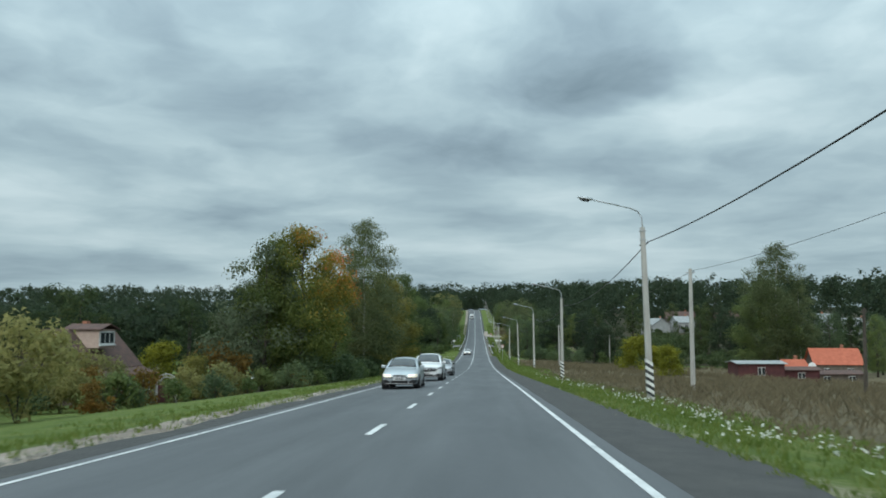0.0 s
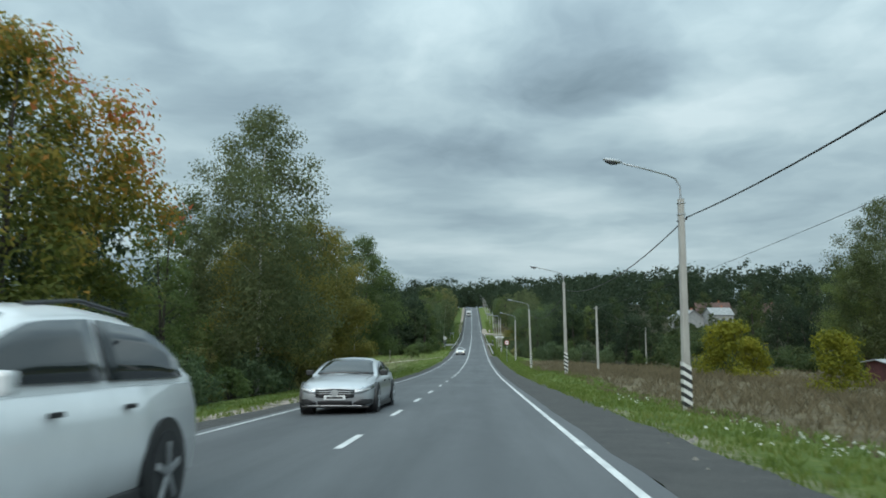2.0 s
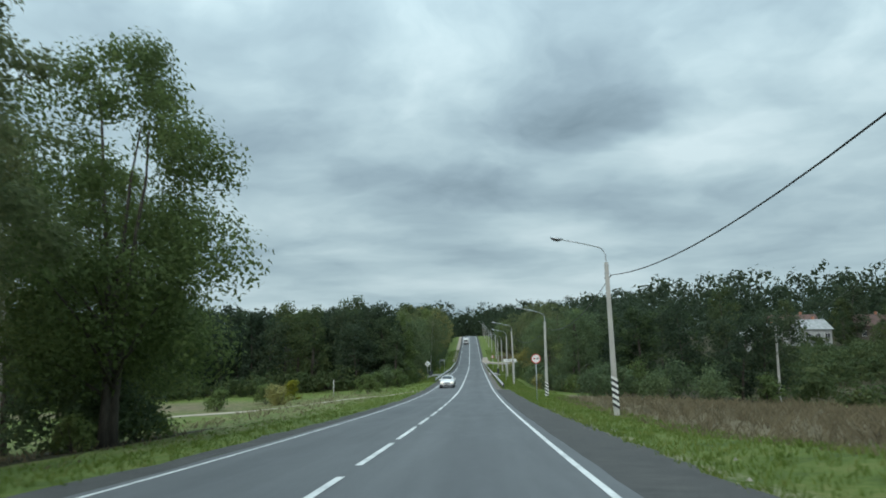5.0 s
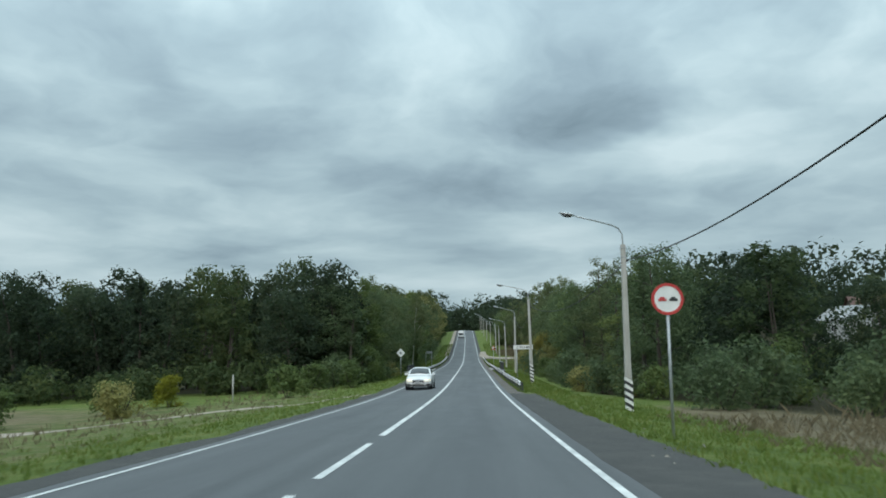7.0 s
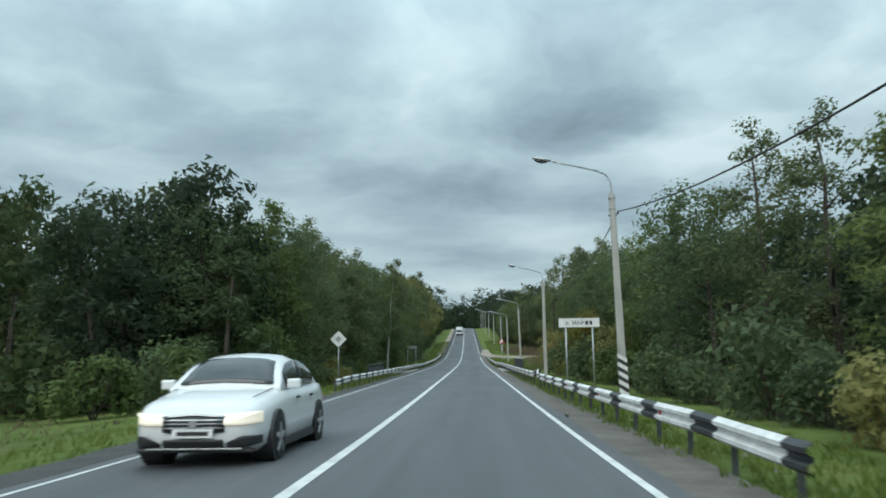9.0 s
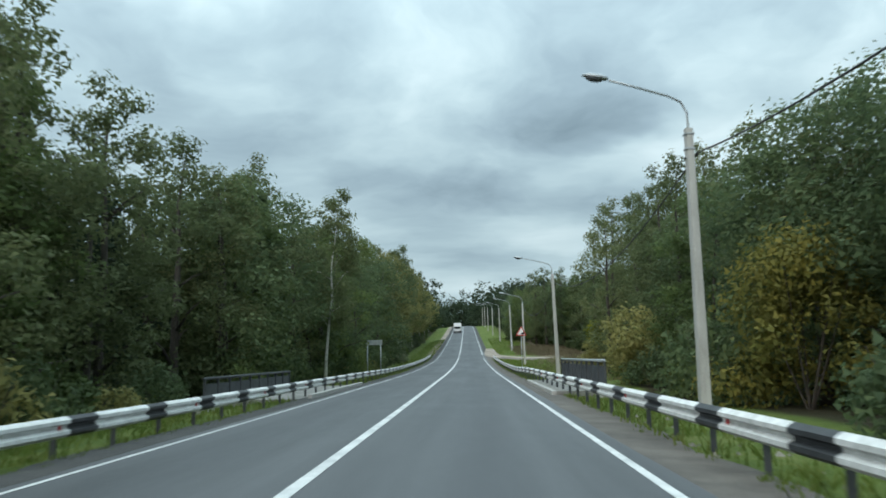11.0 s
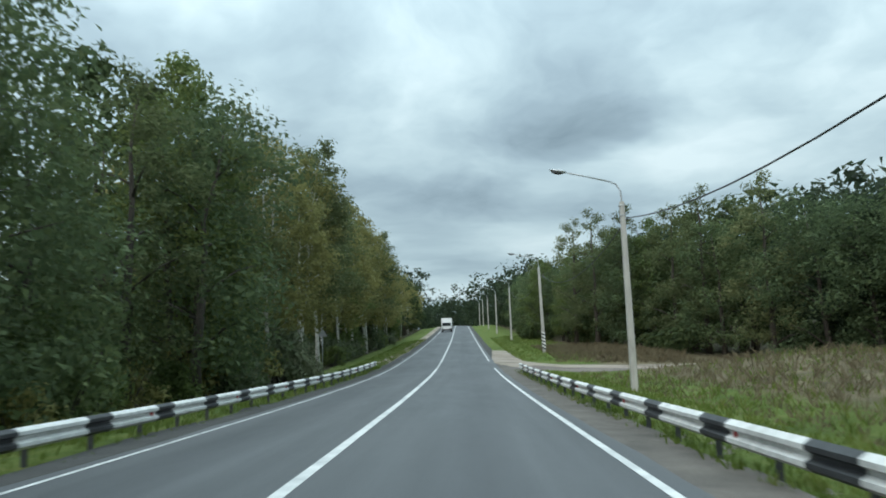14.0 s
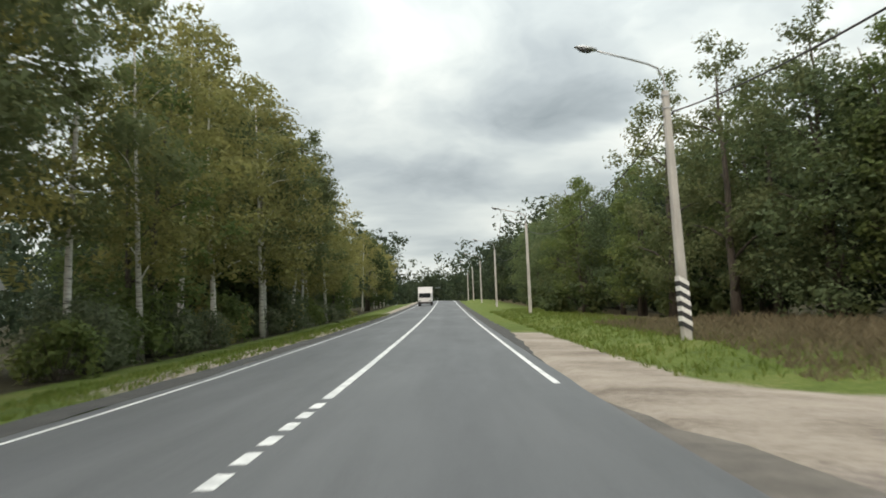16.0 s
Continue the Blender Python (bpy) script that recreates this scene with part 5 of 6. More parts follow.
house(-35.1, 72, 78, 8.5, 6.5, 3.4, 3.3, WALL_WOOD, ROOF_BROWN, "old wooden house with rusty roof, pink dormer and veranda", 2, True, True)
house(43.5, 125, 4, 7.0, 4.2, 2.5, 0.3, WALL_RED, ROOF_GREY, "dark red plank shed with pale low roof", 1, chimney=False)
house(50.2, 127, 4, 5.6, 3.8, 1.9, 0.35, WALL_RED, ROOF_BROWN, "low dark red shed joined to the larger one", 1, chimney=False)
house(57.0, 130, 6, 8.0, 4.0, 1.6, 0.4, WALL_WOOD, ROOF_BROWN, "long low outbuilding with rusty brown roof", 2, chimney=False)
house(70, 160, -6, 8.5, 6.5, 3.2, 2.8, WALL_WOOD, ROOF_RED, "small house with bright orange-red metal roof", 2)
house(60, 154, 10, 4.0, 4.0, 2.1, 1.6, WALL_WOOD, ROOF_RED, "small outbuilding with orange-red roof", 1)
house(64.5, 290, -72, 8, 7, 3.2, 2.2, WALL_PALE, ROOF_GREY, "pale grey house among trees on the hillside", 3)
house(73.5, 288, 10, 6.5, 6, 3.4, 2.0, WALL_PALE, ROOF_GREY, "white house with light roof on the hillside", 3)
house(77, 306, -8, 10, 7, 4.2, 2.4, WALL_WOOD, ROOF_BROWN, "pale house with brown roof on the hillside", 3)
house(92, 300, 5, 10, 7, 4.0, 2.6, WALL_WOOD, ROOF_BROWN, "brown-roofed village house on the hillside", 3)
house(118, 282, 12, 9, 7, 4.0, 2.4, WALL_PALE, ROOF_GREY, "pale village house far off beside trees", 3)
house(126, 272, -20, 8, 6, 3.2, 2.2, WALL_PALE, ROOF_GREY, "far pale house with light roof beside trees", 2)

# white dish on a pole beside the orange-roofed house
sd = stand("satellite_dish", 61.5, 149)
part("pole", tube([(0, 0, -0.3), (0, 0, 2.6)], 0.04, 8), STEEL, sd, "", True)
bm = bmesh.new()
bmesh.ops.create_uvsphere(bm, u_segments=20, v_segments=10, radius=1.0)
bmesh.ops.delete(bm, geom=[v for v in bm.verts if v.co.z > -0.45], context="VERTS")
for v in bm.verts:
    v.co = Vector((v.co.x * 0.85, v.co.y * 0.85, (v.co.z + 1.0) * 0.35))
bmesh.ops.solidify(bm, geom=bm.faces[:], thickness=0.02)
bmesh.ops.transform(bm, matrix=Matrix.Translation((0, -0.1, 2.7)) @ Matrix.Rotation(radians(72), 4, "X"), verts=bm.verts)
part("dish", bm, WHITE, sd, "white round dish", True)
part("feed_arm", tube([(0, -0.1, 2.3), (0, -0.7, 2.75)], 0.015, 5), STEEL, sd)
tagged(sd, "white satellite dish on a steel pole", "satellite dish")

# brick pillars of the garden fence, with pointed caps
def gate_pillar(u, y):
    gp = stand("gate_pillar", u, y)
    part("shaft", box((0.45, 0.45, 1.5), (0, 0, 0.55), 0.02), BRICK, gp, "red brick shaft")
    part("cap_slab", box((0.6, 0.6, 0.07), (0, 0, 1.335), 0.015), CONCRETE, gp)
    bm = bmesh.new()
    bmesh.ops.create_cone(bm, cap_ends=True, segments=4, radius1=0.4, radius2=0.03, depth=0.3, matrix=Matrix.Translation((0, 0, 1.52)) @ Matrix.Rotation(radians(45), 4, "Z"))
    part("cap", bm, WHITE, gp, "pale pointed cap")
    return tagged(gp, "brick pillar with pale pointed cap in a garden", "pillar", "pillars of the garden fence")


gate_pillar(-22.2, 70.0)
gate_pillar(-22.4, 84.5)

# arched garden gate: two posts, a round lattice arch and two dark red leaves
gt = stand("garden_gate", -22.6, 61.5, 8)
for sx in (-0.72, 0.72):
    part("post", box((0.14, 0.14, 2.0), (sx, 0, 0.8), 0.015), CONCRETE, gt)
for k, r in enumerate((0.76, 0.5)):
    pts = [(r * math.cos(a), 0, 1.55 + r * 0.95 * math.sin(a)) for a in [math.pi * i / 14 for i in range(15)]]
    part("arch", tube(pts, 0.05 if k == 0 else 0.03, 6), CONCRETE, gt, "pale round arch", True)
for k in range(7):
    a = math.pi * (k + 1) / 8
    part("lattice_bar", tube([(0.5 * math.cos(a), 0, 1.55 + 0.475 * math.sin(a)), (0.76 * math.cos(a), 0, 1.55 + 0.72 * math.sin(a))], 0.02, 5), CONCRETE, gt)
for sx in (-1, 1):
    leaf_ = part("gate_leaf", box((0.62, 0.04, 1.35), (sx * 0.33, 0, 0.75), 0.01), WALL_RED, gt, "dark red gate leaf")
    for z in (0.25, 1.25):
        part("rail", box((0.6, 0.03, 0.07), (sx * 0.33, -0.036, z), 0.005), WALL_RED, leaf_)
tagged(gt, "dark red garden gate under a pale arch", "gate")

# clipped hedge between gate and pillar
rng = np.random.default_rng(91)
hd_at = Vector((xc(66) - 22.5, 66, gz(-22.5, 66)))
cl = [((0.45 * rng.normal() * 0.6, -2.0 + 4.0 * rng.random(), 0.15 + 0.65 * rng.random()), 0.32) for k in range(34)]
hg = empty("hedge", Matrix.Translation(hd_at))
bm = bmesh.new()
for k in range(8):
    tube([(0, -1.8 + 0.5 * k, -0.1), (0.08, -1.8 + 0.5 * k, 0.6)], [0.025, 0.01], 5, bm)
part("stem", bm, BARK, hg)
new("crown", leaf_mesh("crown", leaf_cloud(rng, cl, 120, 0.07, 0.8, 3), LEAF_OLIVE, 3)).parent = hg
tagged(hg, "low clipped olive hedge beside the garden gate", "hedge")


# ---------- cars ----------
def paint(name, colour, rough=0.3, metal=0.3):
    m, t_, b_ = material(name, rough, metal)
    n = noise_at(t_, 2.0, 4)
    t_.links.new(ramp(t_, n, [(0.3, tuple(v * 0.9 for v in colour)), (0.7, colour)]), b_.inputs["Base Color"])
    b_.inputs["Coat Weight"].default_value = 0.5
    return m


TYRE = worn("tyre_rubber", (0.012, 0.012, 0.013), (0.03, 0.03, 0.03), 6, 60, 0.85, relief=0.1)
RIM = worn("alloy_rim", (0.30, 0.31, 0.32), (0.5, 0.51, 0.52), 6, 60, 0.35, 0.8, 0)
GLASS, t, b = material("tinted_car_glass", 0.04, 0.0, 0.7)
b.inputs["Base Color"].default_value = (0.02, 0.025, 0.028, 1)
TRIM = worn("black_plastic_trim", (0.012, 0.012, 0.013), (0.025, 0.025, 0.026), 6, 80, 0.5, relief=0)
LAMPGLASS, t, b = material("headlamp_glass", 0.1, 0.5, 0.7)
b.inputs["Base Color"].default_value = (0.34, 0.36, 0.38, 1)
LAMPLIT, t, b = material("lit_headlamp", 0.1)
b.inputs["Base Color"].default_value = (0.8, 0.78, 0.7, 1)
b.inputs["Emission Color"].default_value = (1.0, 0.9, 0.68, 1)
b.inputs["Emission Strength"].default_value = 0.45


def car(name, label, u, y, L, W, H, hood, belt, clear, screen, roof_a, roof_b, tail, body, lit, grille, deck=None, wheel=0.31, heading=0.0):
    """A car that faces -y. screen, roof_a, roof_b, tail: where the windscreen starts, roof starts, roof ends and rear window ends, from the nose."""
    p = road_point(u, y)
    slope = math.degrees(math.atan((zr(y + 2) - zr(y - 2)) / 4))
    ob = empty(name, Matrix.Translation(p) @ pose(0, 0, 0, slope, 0, heading))
    deck = deck or belt
    hw = W / 2
    sec = [(0.0, 0.66, clear + 0.14, hood - 0.30), (0.06, 0.80, clear + 0.02, hood - 0.2), (0.18, 0.90, clear, hood - 0.13), (0.42, 0.965, clear - 0.02, hood - 0.07), (0.85, 0.99, clear - 0.02, hood - 0.01), (screen, 1.0, clear - 0.02, belt - 0.01),
           (L * 0.5, 1.0, clear - 0.02, belt), (L * 0.72, 1.0, clear - 0.02, belt + 0.02), (tail, 0.99, clear - 0.02, deck + 0.01), (L - 0.3, 0.96, clear, deck - 0.02), (L - 0.06, 0.91, clear + 0.05, deck - 0.12), (L, 0.82, clear + 0.15, deck - 0.3)]
    bm = bmesh.new()
    rings = []
    for yy, wf, zb, zt in sec:
        w_ = hw * wf
        half = [(w_ * 0.82, zb), (w_ * 0.96, zb + 0.1), (w_, zb + 0.42 * (zt - zb)), (w_ * 0.985, zb + 0.72 * (zt - zb)), (w_ * 0.93, zt - 0.05), (w_ * 0.80, zt), (w_ * 0.4, zt + 0.025)]
        ringp = half + [(-px, pz) for px, pz in half[::-1]]
        rings.append([bm.verts.new((px, yy, pz)) for px, pz in ringp])
    n = len(rings[0])
    for r0, r1 in zip(rings, rings[1:]):
        for k in range(n):
            bm.faces.new((r0[k], r0[(k + 1) % n], r1[(k + 1) % n], r1[k]))
    bm.faces.new(rings[0][::-1])
    bm.faces.new(rings[-1])
    bmesh.ops.recalc_face_normals(bm, faces=bm.faces[:])
    part("body", bm, body, ob, "", True)
    # cabin: arched roof drawn out of one side profile
    wb, wr = hw * 0.9, hw * 0.68
    line_y = [screen - 0.04, screen + 0.5 * (roof_a - screen), roof_a, (roof_a + roof_b) / 2, roof_b, (roof_b + tail) / 2, tail + 0.04]
    line_z = [belt - 0.03, belt + 0.54 * (H - belt), H - 0.075, H, H - 0.05, deck + 0.58 * (H - deck), deck - 0.02]
    spots = np.linspace(line_y[0], line_y[-1], 33)

    def arch(yy):
        return float(np.mean([np.interp(yy + e, line_y, line_z) for e in (-0.14, -0.07, 0.0, 0.07, 0.14)]))

    def wide(z):
        return wb - (wb - wr) * max(0.0, (z - belt) / (H - belt))

    def across(yy):
        zt = arch(yy)
        h = max(zt - belt, 0.012)
        w1 = wide(zt)
        return [(wb * 1.005, belt - 0.06), (wide(belt + 0.45 * h), belt + 0.45 * h), (wide(belt + 0.8 * h), belt + 0.8 * h), (w1 * 0.95, zt - 0.07 * min(1.0, h * 3)), (w1 * 0.8, zt - 0.02), (w1 * 0.45, zt + 0.004), (0.0, zt + 0.015)]

    bm = bmesh.new()
    rings = []
    for yy in spots:
        half = across(yy)
        rings.append([bm.verts.new((px, yy, pz)) for px, pz in half + [(-px, pz) for px, pz in half[-2::-1]]])
    for r0, r1 in zip(rings, rings[1:]):
        for k in range(len(r0) - 1):
            bm.faces.new((r0[k], r1[k], r1[k + 1], r0[k + 1]))
    bm.faces.new(rings[0])
    bm.faces.new(rings[-1][::-1])
    bmesh.ops.recalc_face_normals(bm, faces=bm.faces[:])
    part("cabin", bm, body, ob, "", True)

    def sheet(pname, grid, flip):
        b2 = bmesh.new()
        vs = [[b2.verts.new(q) for q in row] for row in grid]
        for r0, r1 in zip(vs, vs[1:]):
            for k in range(len(r0) - 1):
                q = (r0[k], r0[k + 1], r1[k + 1], r1[k])
                b2.faces.new(q[::-1] if flip else q)
        b2.normal_update()
        bmesh.ops.solidify(b2, geom=b2.faces[:], thickness=0.012)
        return part(pname, b2, GLASS, ob, "", True)

    def top_pane(pname, y0_, y1_, fill):
        grid = []
        for yy in np.linspace(y0_, y1_, 8):
            zs = across(yy)
            w1 = zs[3][0] / 0.95
            slope_ = (arch(yy + 0.03) - arch(yy - 0.03)) / 0.06
            k_ = 0.02 / math.sqrt(1 + slope_ * slope_)
            row = []
            for fx in np.linspace(-fill, fill, 9):
                z = np.interp(abs(fx), [0, 0.45, 0.8, 0.95], [zs[6][1], zs[5][1], zs[4][1], zs[3][1]])
                row.append((fx * w1, yy - slope_ * k_, float(z) + k_))
            grid.append(row)
        sheet(pname, grid, False)

    top_pane("windscreen", screen + 0.06, roof_a - 0.02, 0.88)
    top_pane("rear_window", roof_b + 0.08, tail - 0.1, 0.82)
    full = [yy for yy in spots if arch(yy) - belt > 0.1]
    lo, hi = full[0] + 0.12, full[-1] - 0.14
    mid_ = lo + 0.52 * (hi - lo)
    for s in (-1, 1):
        for a_, c_ in ((lo, mid_ - 0.04), (mid_ + 0.04, hi)):
            grid = []
            for yy in np.linspace(a_, c_, 8):
                h = arch(yy) - belt
                zz = [belt + 0.03 + (0.8 * h - 0.03) * f_ for f_ in (0.0, 0.34, 0.68, 1.0)]
                grid.append([(s * (wide(z) + 0.016), yy, z) for z in zz])
            sheet("side_window", grid, s < 0)
    # wheels
    for s in (-1, 1):
        for wy in (0.82, L - 0.86):
            arch = bmesh.new()
            bmesh.ops.create_cone(arch, cap_ends=True, segments=24, radius1=wheel + 0.055, radius2=wheel + 0.055, depth=0.3, matrix=Matrix.Translation((s * (hw - 0.135), wy, wheel + 0.02)) @ Matrix.Rotation(radians(90), 4, "Y"))
            part("wheel_arch", arch, TRIM, ob)
            wh = bmesh.new()
            bmesh.ops.create_cone(wh, cap_ends=True, segments=28, radius1=wheel, radius2=wheel, depth=0.2, matrix=Matrix.Translation((s * (hw - 0.075), wy, wheel)) @ Matrix.Rotation(radians(90), 4, "Y"))
            bmesh.ops.bevel(wh, geom=[e for e in wh.edges if e.calc_length() < 0.2], offset=0.03, segments=2, affect="EDGES")
            tyre = part("wheel", wh, TYRE, ob)
            rim = bmesh.new()
            for k in range(5):
                box((0.025, 0.06, wheel * 0.62), tuple(Vector((s * (hw + 0.03), wy, wheel)) + Matrix.Rotation(k * math.tau / 5, 3, "X") @ Vector((0, 0, wheel * 0.35))), 0.006, rim, Matrix.Rotation(k * math.tau / 5, 4, "X"))
            part("rim", rim, RIM, tyre, "alloy rim spokes")
    # front: panels that follow the curve of the nose
    def nose(x, z):
        yw = np.interp(abs(x) / hw, [0.66, 0.80, 0.90, 0.965, 0.99], [0, 0.06, 0.18, 0.42, 0.85])
        yz = np.interp(z, [hood - 0.30, hood - 0.20, hood - 0.13, hood - 0.07], [0, 0.06, 0.18, 0.42])
        yb = np.interp(z, [clear, clear + 0.02, clear + 0.14], [0.18, 0.06, 0.0])
        return float(max(yw, yz, yb))

    def face(pname, x0, x1, low, high, mat, proud, parent, plabel=""):
        b2 = bmesh.new()
        rows_ = []
        for f_ in np.linspace(0, 1, 8):
            x = x0 + (x1 - x0) * f_
            z0_, z1_ = np.interp(f_, [k_ / (len(low) - 1) for k_ in range(len(low))], low), np.interp(f_, [k_ / (len(high) - 1) for k_ in range(len(high))], high)
            rows_.append([b2.verts.new((x, nose(x, z) - proud, z)) for z in np.linspace(z0_, z1_, 5)])
        for r0, r1 in zip(rows_, rows_[1:]):
            for k_ in range(4):
                q = (r0[k_], r1[k_], r1[k_ + 1], r0[k_ + 1])
                b2.faces.new(q if x1 > x0 else q[::-1])
        b2.normal_update()
        bmesh.ops.solidify(b2, geom=b2.faces[:], thickness=0.012)
        return part(pname, b2, mat, parent, plabel, True)

    sleek, slim = H < 1.45 and L > 4.6, L < 4.35
    for s in (-1, 1):
        if H > 1.6:
            lens = face("headlight", s * hw * 0.50, s * hw * 0.95, (hood - 0.34, hood - 0.33, hood - 0.28), (hood - 0.27, hood - 0.22, hood - 0.17), LAMPLIT if lit else LAMPGLASS, 0.03, ob)
        elif sleek:
            lens = face("headlight", s * hw * 0.50, s * hw * 0.96, (hood - 0.36, hood - 0.34, hood - 0.24), (hood - 0.33, hood - 0.19, hood - 0.13), LAMPLIT if lit else LAMPGLASS, 0.03, ob)
        else:
            lens = face("headlight", s * hw * 0.44, s * hw * 0.93, (hood - 0.36, hood - 0.36, hood - 0.34), (hood - 0.23, hood - 0.21, hood - 0.2), LAMPLIT if lit else LAMPGLASS, 0.03, ob)
        face("lamp_strip", s * hw * 0.56, s * hw * 0.9, (hood - 0.31, hood - 0.28, hood - 0.24), (hood - 0.285, hood - 0.255, hood - 0.215), LAMPLIT if lit else SIGN_WHITE, 0.042, lens, "pale inner light strip")
        part("mirror", box((0.2, 0.12, 0.14), (s * (hw * 0.86 + 0.17), screen + 0.28, belt + 0.05), 0.03), TRIM if sleek else body, ob)
        part("tail_light", box((0.3, 0.08, 0.16), (s * hw * 0.72, L - 0.03, deck - 0.3), 0.02), RED, ob)
        for hy in (L * 0.46, L * 0.68):
            part("door_handle", box((0.03, 0.16, 0.035), (s * (hw * 0.995), hy, belt - 0.16), 0.008), TRIM, ob)
        face("side_intake", s * hw * 0.48, s * hw * 0.93, (clear + 0.07, clear + 0.06, clear + 0.1), (clear + 0.12, clear + 0.21, clear + 0.2), TRIM, 0.03, ob, "black bumper intake")
    g_ = W * grille / 2
    foot = hood - (0.31 if slim else 0.44)
    face("grille", -g_, g_, (foot, foot - (0.01 if slim else 0.06), foot), (hood - 0.26, hood - 0.23, hood - 0.26), TRIM, 0.025, ob, "black grille")
    face("lower_grille", -hw * 0.44, hw * 0.44, (clear + 0.05, clear + 0.04, clear + 0.05), (clear + 0.16, clear + 0.17, clear + 0.16), TRIM, 0.03, ob)
    if slim:
        face("bumper_strip", -hw * 0.9, hw * 0.9, (clear + 0.27, clear + 0.27), (clear + 0.31, clear + 0.31), TRIM, 0.03, ob, "dark strip along the bumper")
    part("bumper_lip", box((W * 0.86, 0.1, 0.05), (0, 0.1, clear + 0.02), 0.02), TRIM, ob)
    part("number_plate", box((0.52, 0.02, 0.11), (0, -0.04, clear + 0.24), 0.005), SIGN_WHITE, ob, "plain white plate")
    for s in (-1, 1):
        part("wiper", tube([(s * 0.1, screen - 0.02, belt + 0.0), (s * 0.1 + 0.5, screen + 0.1, belt + 0.07)], 0.012, 5), TRIM, ob)
    for s in (-1, 1):
        part("sill", box((0.06, L - 2.2, 0.12), (s * (hw * 0.96), L * 0.5 + 0.02, clear + 0.02), 0.02), TRIM, ob)
        if H > 1.6:
            part("roof_rail", tube([(s * wr * 0.93, roof_a + 0.2, H - 0.05), (s * wr * 0.93, (roof_a + roof_b) / 2, H + 0.02), (s * wr * 0.93, roof_b - 0.1, H - 0.04)], 0.018, 6), TRIM, ob)
    for z in ((hood - 0.36, hood - 0.31) if sleek else (() if slim else (hood - 0.40, hood - 0.35, hood - 0.30))):
        face("grille_bar", -g_ * 0.96, g_ * 0.96, (z, z), (z + 0.014, z + 0.014), RIM, 0.04, ob, "thin bright bar")
    face("grille_frame", -g_ * 1.03, g_ * 1.03, (hood - 0.265, hood - 0.235, hood - 0.265), (hood - 0.245, hood - 0.215, hood - 0.245), RIM, 0.036, ob, "bright strip above grille")
    part("lip_trim", box((W * 0.7, 0.03, 0.022), (0, 0.02, clear + 0.045), 0.006), RIM, ob, "bright strip along bumper")
    part("plate_bar", box((0.4, 0.006, 0.05), (0, -0.052, clear + 0.24), 0.002), TRIM, ob)
    part("emblem", disc(0.085 if sleek else 0.05, 0.03, (0, -0.04, hood - 0.34), 20), RIM, ob)
    part("bonnet_seam", tube([(-hw * 0.72, 0.42, hood - 0.035), (-hw * 0.78, screen - 0.02, belt - 0.0), ], 0.006, 4), TRIM, ob)
    part("bonnet_seam", tube([(hw * 0.72, 0.42, hood - 0.035), (hw * 0.78, screen - 0.02, belt - 0.0), ], 0.006, 4), TRIM, ob)
    return tagged(ob, label, "car", "cars on the road")


SILVER = paint("silver_paint", (0.42, 0.46, 0.48), 0.35, 0.6)
PAINT_WHITE = paint("white_car_paint", (0.72, 0.73, 0.73), 0.25, 0.0)
PAINT_GREY = paint("light_grey_paint", (0.46, 0.475, 0.49), 0.3, 0.6)
car("sedan_car", "older silver sedan with lit headlights on the road", -1.75, 35.2, 4.3, 1.66, 1.40, 0.86, 0.92, 0.2, 1.15, 1.9, 2.95, 3.6, SILVER, True, 0.34, 0.98, 0.29)
car("suv_car", "white sport utility car with black grille on the road", -1.5, 48.6, 4.8, 1.9, 1.69, 1.05, 1.10, 0.24, 1.2, 2.15, 3.95, 4.66, PAINT_WHITE, False, 0.62, 1.12, 0.37)
car("coupe_car", "light grey coupe with wide grille on the road", -1.5, 65.5, 4.95, 1.9, 1.40, 0.86, 0.94, 0.17, 1.45, 2.5, 3.3, 4.45, PAINT_GREY, False, 0.5, 0.98, 0.35)
car("sedan_car", "white sedan with lit headlights on the road", -1.7, 208.0, 4.4, 1.75, 1.46, 0.9, 0.96, 0.2, 1.25, 1.9, 3.0, 3.7, PAINT_WHITE, True, 0.45, 1.0, 0.31)

# white box lorry far up the hill
y = 480.0
tk = empty("box_lorry", Matrix.Translation(road_point(-1.6, y)) @ pose(0, 0, 0, 3.4, 0, 0))
part("cab", box((2.1, 1.7, 1.6), (0, 0.85, 1.25), 0.12), PAINT_WHITE, tk, "white cab")
part("windscreen", box((1.8, 0.04, 0.7), (0, -0.01, 1.65), 0.01), GLASS, tk)
part("cargo_box", box((2.3, 4.6, 2.3), (0, 4.1, 1.85), 0.03), PAINT_WHITE, tk, "white box body")
part("bumper", box((2.1, 0.15, 0.3), (0, 0.0, 0.5), 0.03), TRIM, tk)
for s in (-1, 1):
    part("headlight", box((0.3, 0.06, 0.18), (s * 0.8, -0.02, 0.8), 0.02), LAMPGLASS, tk)
    for wy in (0.9, 5.0):
        bm = bmesh.new()
        bmesh.ops.create_cone(bm, cap_ends=True, segments=20, radius1=0.4, radius2=0.4, depth=0.25, matrix=Matrix.Translation((s * 0.95, wy, 0.4)) @ Matrix.Rotation(radians(90), 4, "Y"))
        part("wheel", bm, TYRE, tk)
tagged(tk, "white box lorry coming over the hill", "lorry")


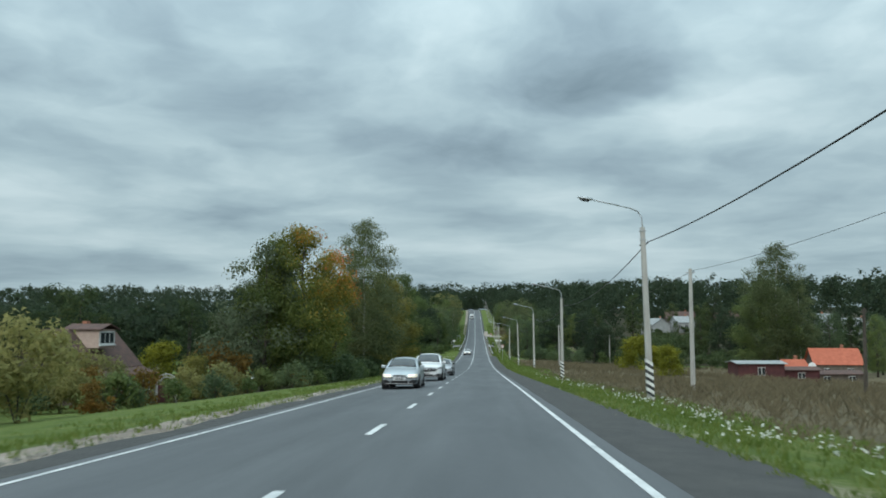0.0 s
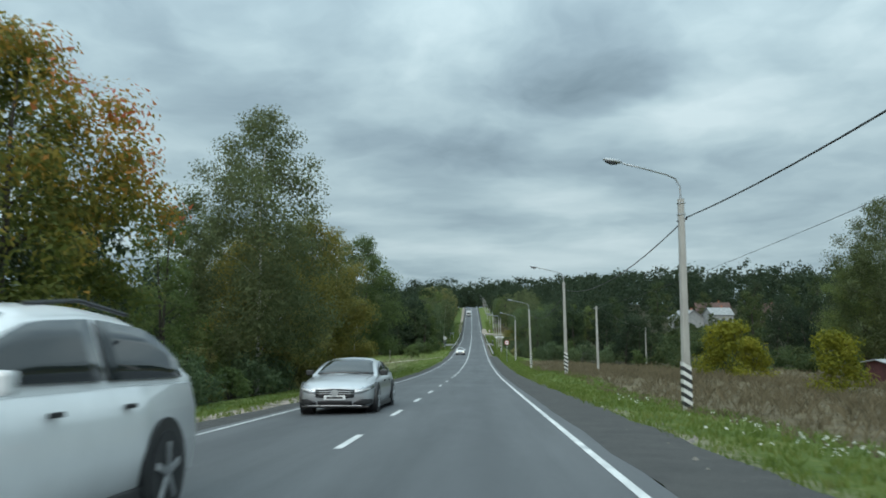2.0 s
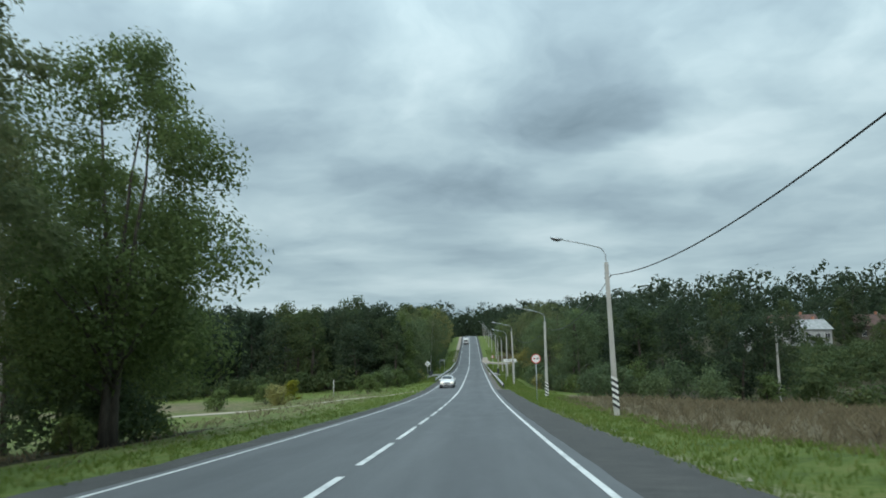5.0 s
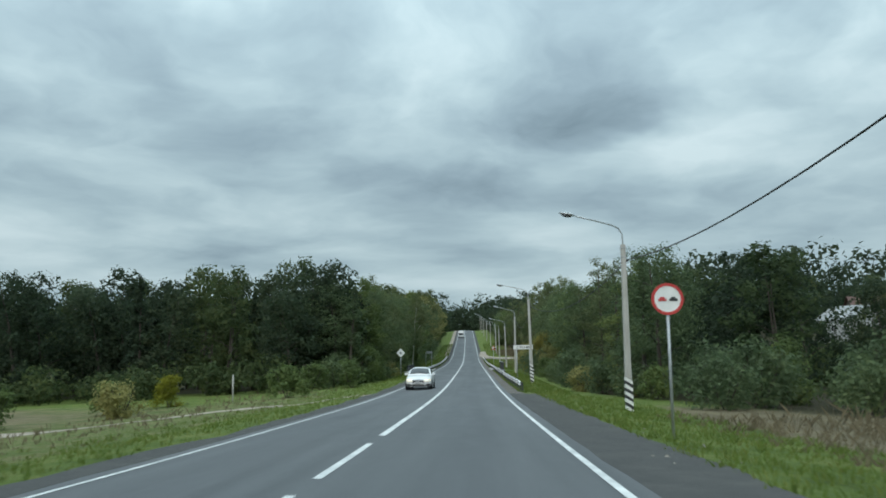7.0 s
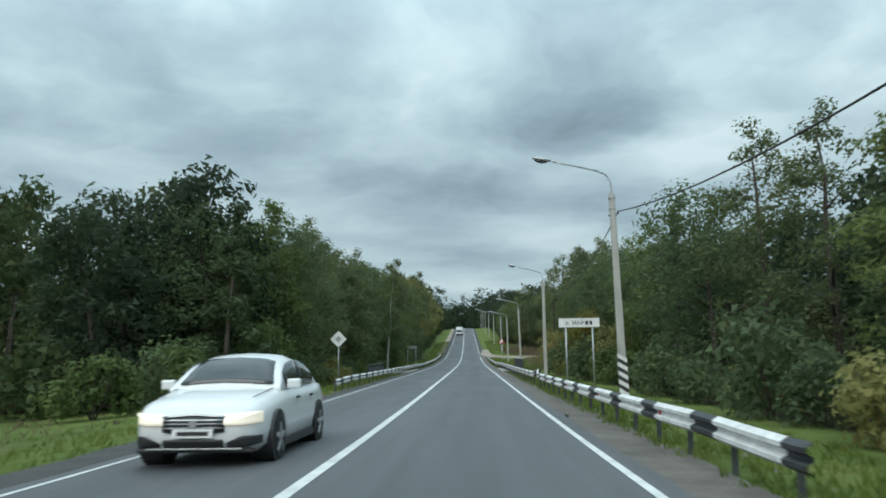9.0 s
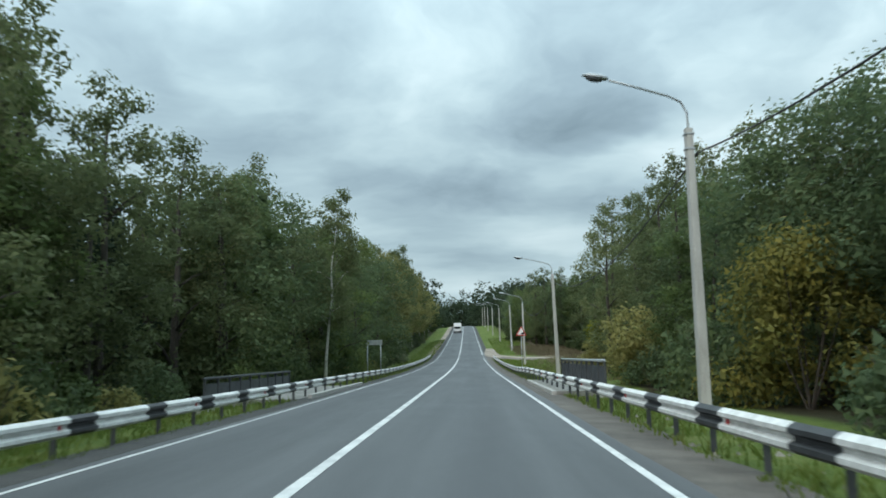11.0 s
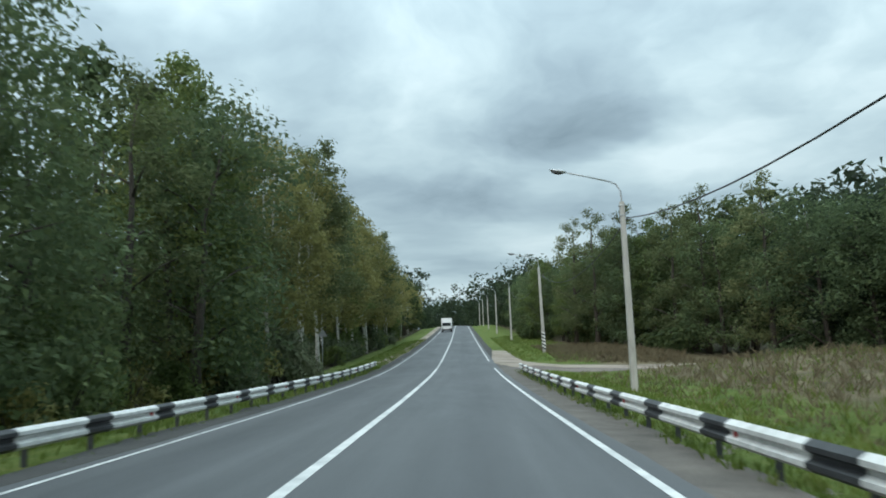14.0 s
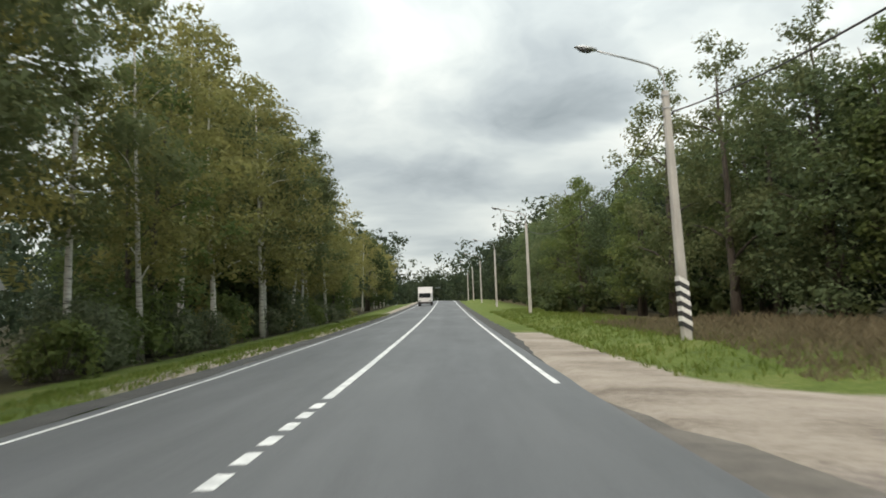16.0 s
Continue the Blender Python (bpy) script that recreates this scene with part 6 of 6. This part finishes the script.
# ---------- grass, field and flowers ----------
def blades(rng, us, ys, heights, width, tufts, lean=0.35):
    """Bent blades in tufts, each a narrow triangle pair."""
    n = len(us)
    at = np.array([(xc(y) + u, y, gz(u, y) - 0.02) for u, y in zip(us, ys)])
    at = np.repeat(at, tufts, 0)
    h = np.repeat(heights, tufts) * (0.6 + 0.6 * rng.random(n * tufts))
    a = rng.random(n * tufts) * math.tau
    at[:, 0] += rng.normal(size=n * tufts) * 0.07
    at[:, 1] += rng.normal(size=n * tufts) * 0.07
    side = np.stack([np.cos(a), np.sin(a), 0 * a], 1) * (width * (0.6 + 0.8 * rng.random(n * tufts)))[:, None]
    tip = rng.normal(size=(n * tufts, 3)) * lean * h[:, None]
    tip[:, 2] = h
    mid = tip * np.array([0.35, 0.35, 0.55])
    return np.stack([at - side, at + side, at + mid + side * 0.8, at + tip], 1).reshape(-1, 3)


rng = np.random.default_rng(5)


def scatter(n, u0, u1, y0, y1, bias=1.0):
    """More of them towards u0 when bias is over one."""
    return u0 + (u1 - u0) * rng.random(n) ** bias, y0 + (y1 - y0) * rng.random(n)


q = []
for n, u0, u1, y0, y1, h in ((9500, 5.6, 10.5, -2, 205, 0.16), (5800, -4.3, -10.5, -2, 235, 0.15), (6300, 4.75, 8.5, 205, 355.5, 0.18), (2200, 8.5, 30, 292, 356, 0.3), (4200, -3.9, -8.0, 235, 364, 0.18), (3800, 6.2, 14, 371, 440, 0.18), (2600, -4.3, -8.0, 362, 440, 0.16)):
    us, ys = scatter(n, u0, u1, y0, y1, 1.2)
    off_deck = ~((ys > BRIDGE_A - 0.8) & (ys < BRIDGE_B + 0.2) & (np.abs(us) < 7.3))
    us, ys = us[off_deck], ys[off_deck]
    q.append(blades(rng, us, ys, np.full(len(us), h), 0.016, 4))
tagged(new("verge_grass", leaf_mesh("verge_grass", np.concatenate(q), GRASS)), "green grass growing along the road's verges", "grass", kind="stuff")

q = []
for n, u0, u1, y0, y1, h in ((10500, 8.8, 34, 0, 186, 0.5), (4000, 30, 70, 60, 200, 0.6), (4200, 8.6, 32, 292, 357, 0.4), (3500, 9.0, 20, 371, 395, 0.5), (1300, -9.0, -24, 95, 232, 0.3)):
    us, ys = scatter(n, u0, u1, y0, y1, 1.3)
    q.append(blades(rng, us, ys, h * (0.6 + 0.8 * rng.random(n)) * (0.35 + 0.65 * np.clip((np.abs(us) - 8.6) / 6, 0, 1)), 0.018, 4, 0.4))
tagged(new("dry_field_grass", leaf_mesh("dry_field_grass", np.concatenate(q), STRAW)), "tall dry brown grass and weeds in the field", "grass", kind="stuff")

# white chamomile heads on thin stems along the right verge
us, ys = [], []
for i in range(50):
    cy = -2 + 78 * rng.random() ** 1.7
    cu = 7.6 + 1.0 * rng.normal() * 0.5
    m = int((6 + 18 * rng.random()) * (1 - 0.75 * smooth(45, 70, cy)))
    us += list(cu + 0.35 * rng.normal(size=m))
    ys += list(cy + 0.6 * rng.normal(size=m))
us, ys = np.clip(np.array(us), 5.9, 12), np.array(ys)
at = np.array([(xc(y) + u, y, gz(u, y) + 0.14 + 0.22 * rng.random()) for u, y in zip(us, ys)])
heads = []
for k in range(2):
    a = rng.random(len(at)) * math.tau
    r = 0.02 + 0.018 * rng.random(len(at))
    tilt = rng.normal(size=(len(at), 2)) * 0.5
    e1 = np.stack([np.cos(a), np.sin(a), tilt[:, 0]], 1) * r[:, None]
    e2 = np.stack([-np.sin(a), np.cos(a), tilt[:, 1]], 1) * r[:, None]
    c = at + rng.normal(size=at.shape) * 0.03 * k
    heads.append(np.stack([c - e1, c - e2, c + e1, c + e2], 1).reshape(-1, 3))
tagged(new("white_wildflowers", leaf_mesh("white_wildflowers", np.concatenate(heads), PETAL)), "white chamomile flowers scattered along the verge", "flowers", kind="stuff")
q = blades(rng, us, ys, np.full(len(us), 0.26), 0.007, 2, 0.15)
tagged(new("wildflower_stems", leaf_mesh("wildflower_stems", q, GRASS)), "thin green stems of the white wildflowers", "flowers", kind="stuff")

# pale stones and clods where the asphalt meets the verge
q = []
m = 6500
us = np.concatenate([-3.75 - 0.6 * np.abs(rng.normal(size=m)), 5.6 + 0.5 * rng.normal(size=1200)])
ys = np.concatenate([-3 + 120 * rng.random(m) ** 1.2, -3 + 360 * rng.random(1200)])
keep = np.array([noise.noise((u * 0.7, y * 0.28, 6)) + 0.6 * noise.noise((u * 2.0, y * 1.1, 2)) > -0.02 for u, y in zip(us, ys)])
us, ys = us[keep], ys[keep]
at = np.array([(xc(y) + u, y, gz(u, y) + 0.012) for u, y in zip(us, ys)])
r = 0.012 + 0.06 * rng.random(len(at)) ** 2.5
top = at + np.stack([0 * r, 0 * r, r], 1)
faces_q = []
ang = rng.random(len(at)) * math.tau
ringp = [at + np.stack([np.cos(ang + k * 2.094) * r * 1.4, np.sin(ang + k * 2.094) * r * 1.4, -0.01 + 0 * r], 1) for k in range(3)]
for k in range(3):
    faces_q.append(np.stack([ringp[k], ringp[(k + 1) % 3], top, top + (ringp[k] - top) * 0.02], 1).reshape(-1, 3))
STONE = worn("pale_gravel_stones", (0.14, 0.13, 0.11), (0.3, 0.28, 0.24), 3, 30, 0.9, relief=0)
tagged(new("roadside_gravel", leaf_mesh("roadside_gravel", np.concatenate(faces_q), STONE)), "pale stones and clods along the asphalt's edge", "gravel", kind="stuff")
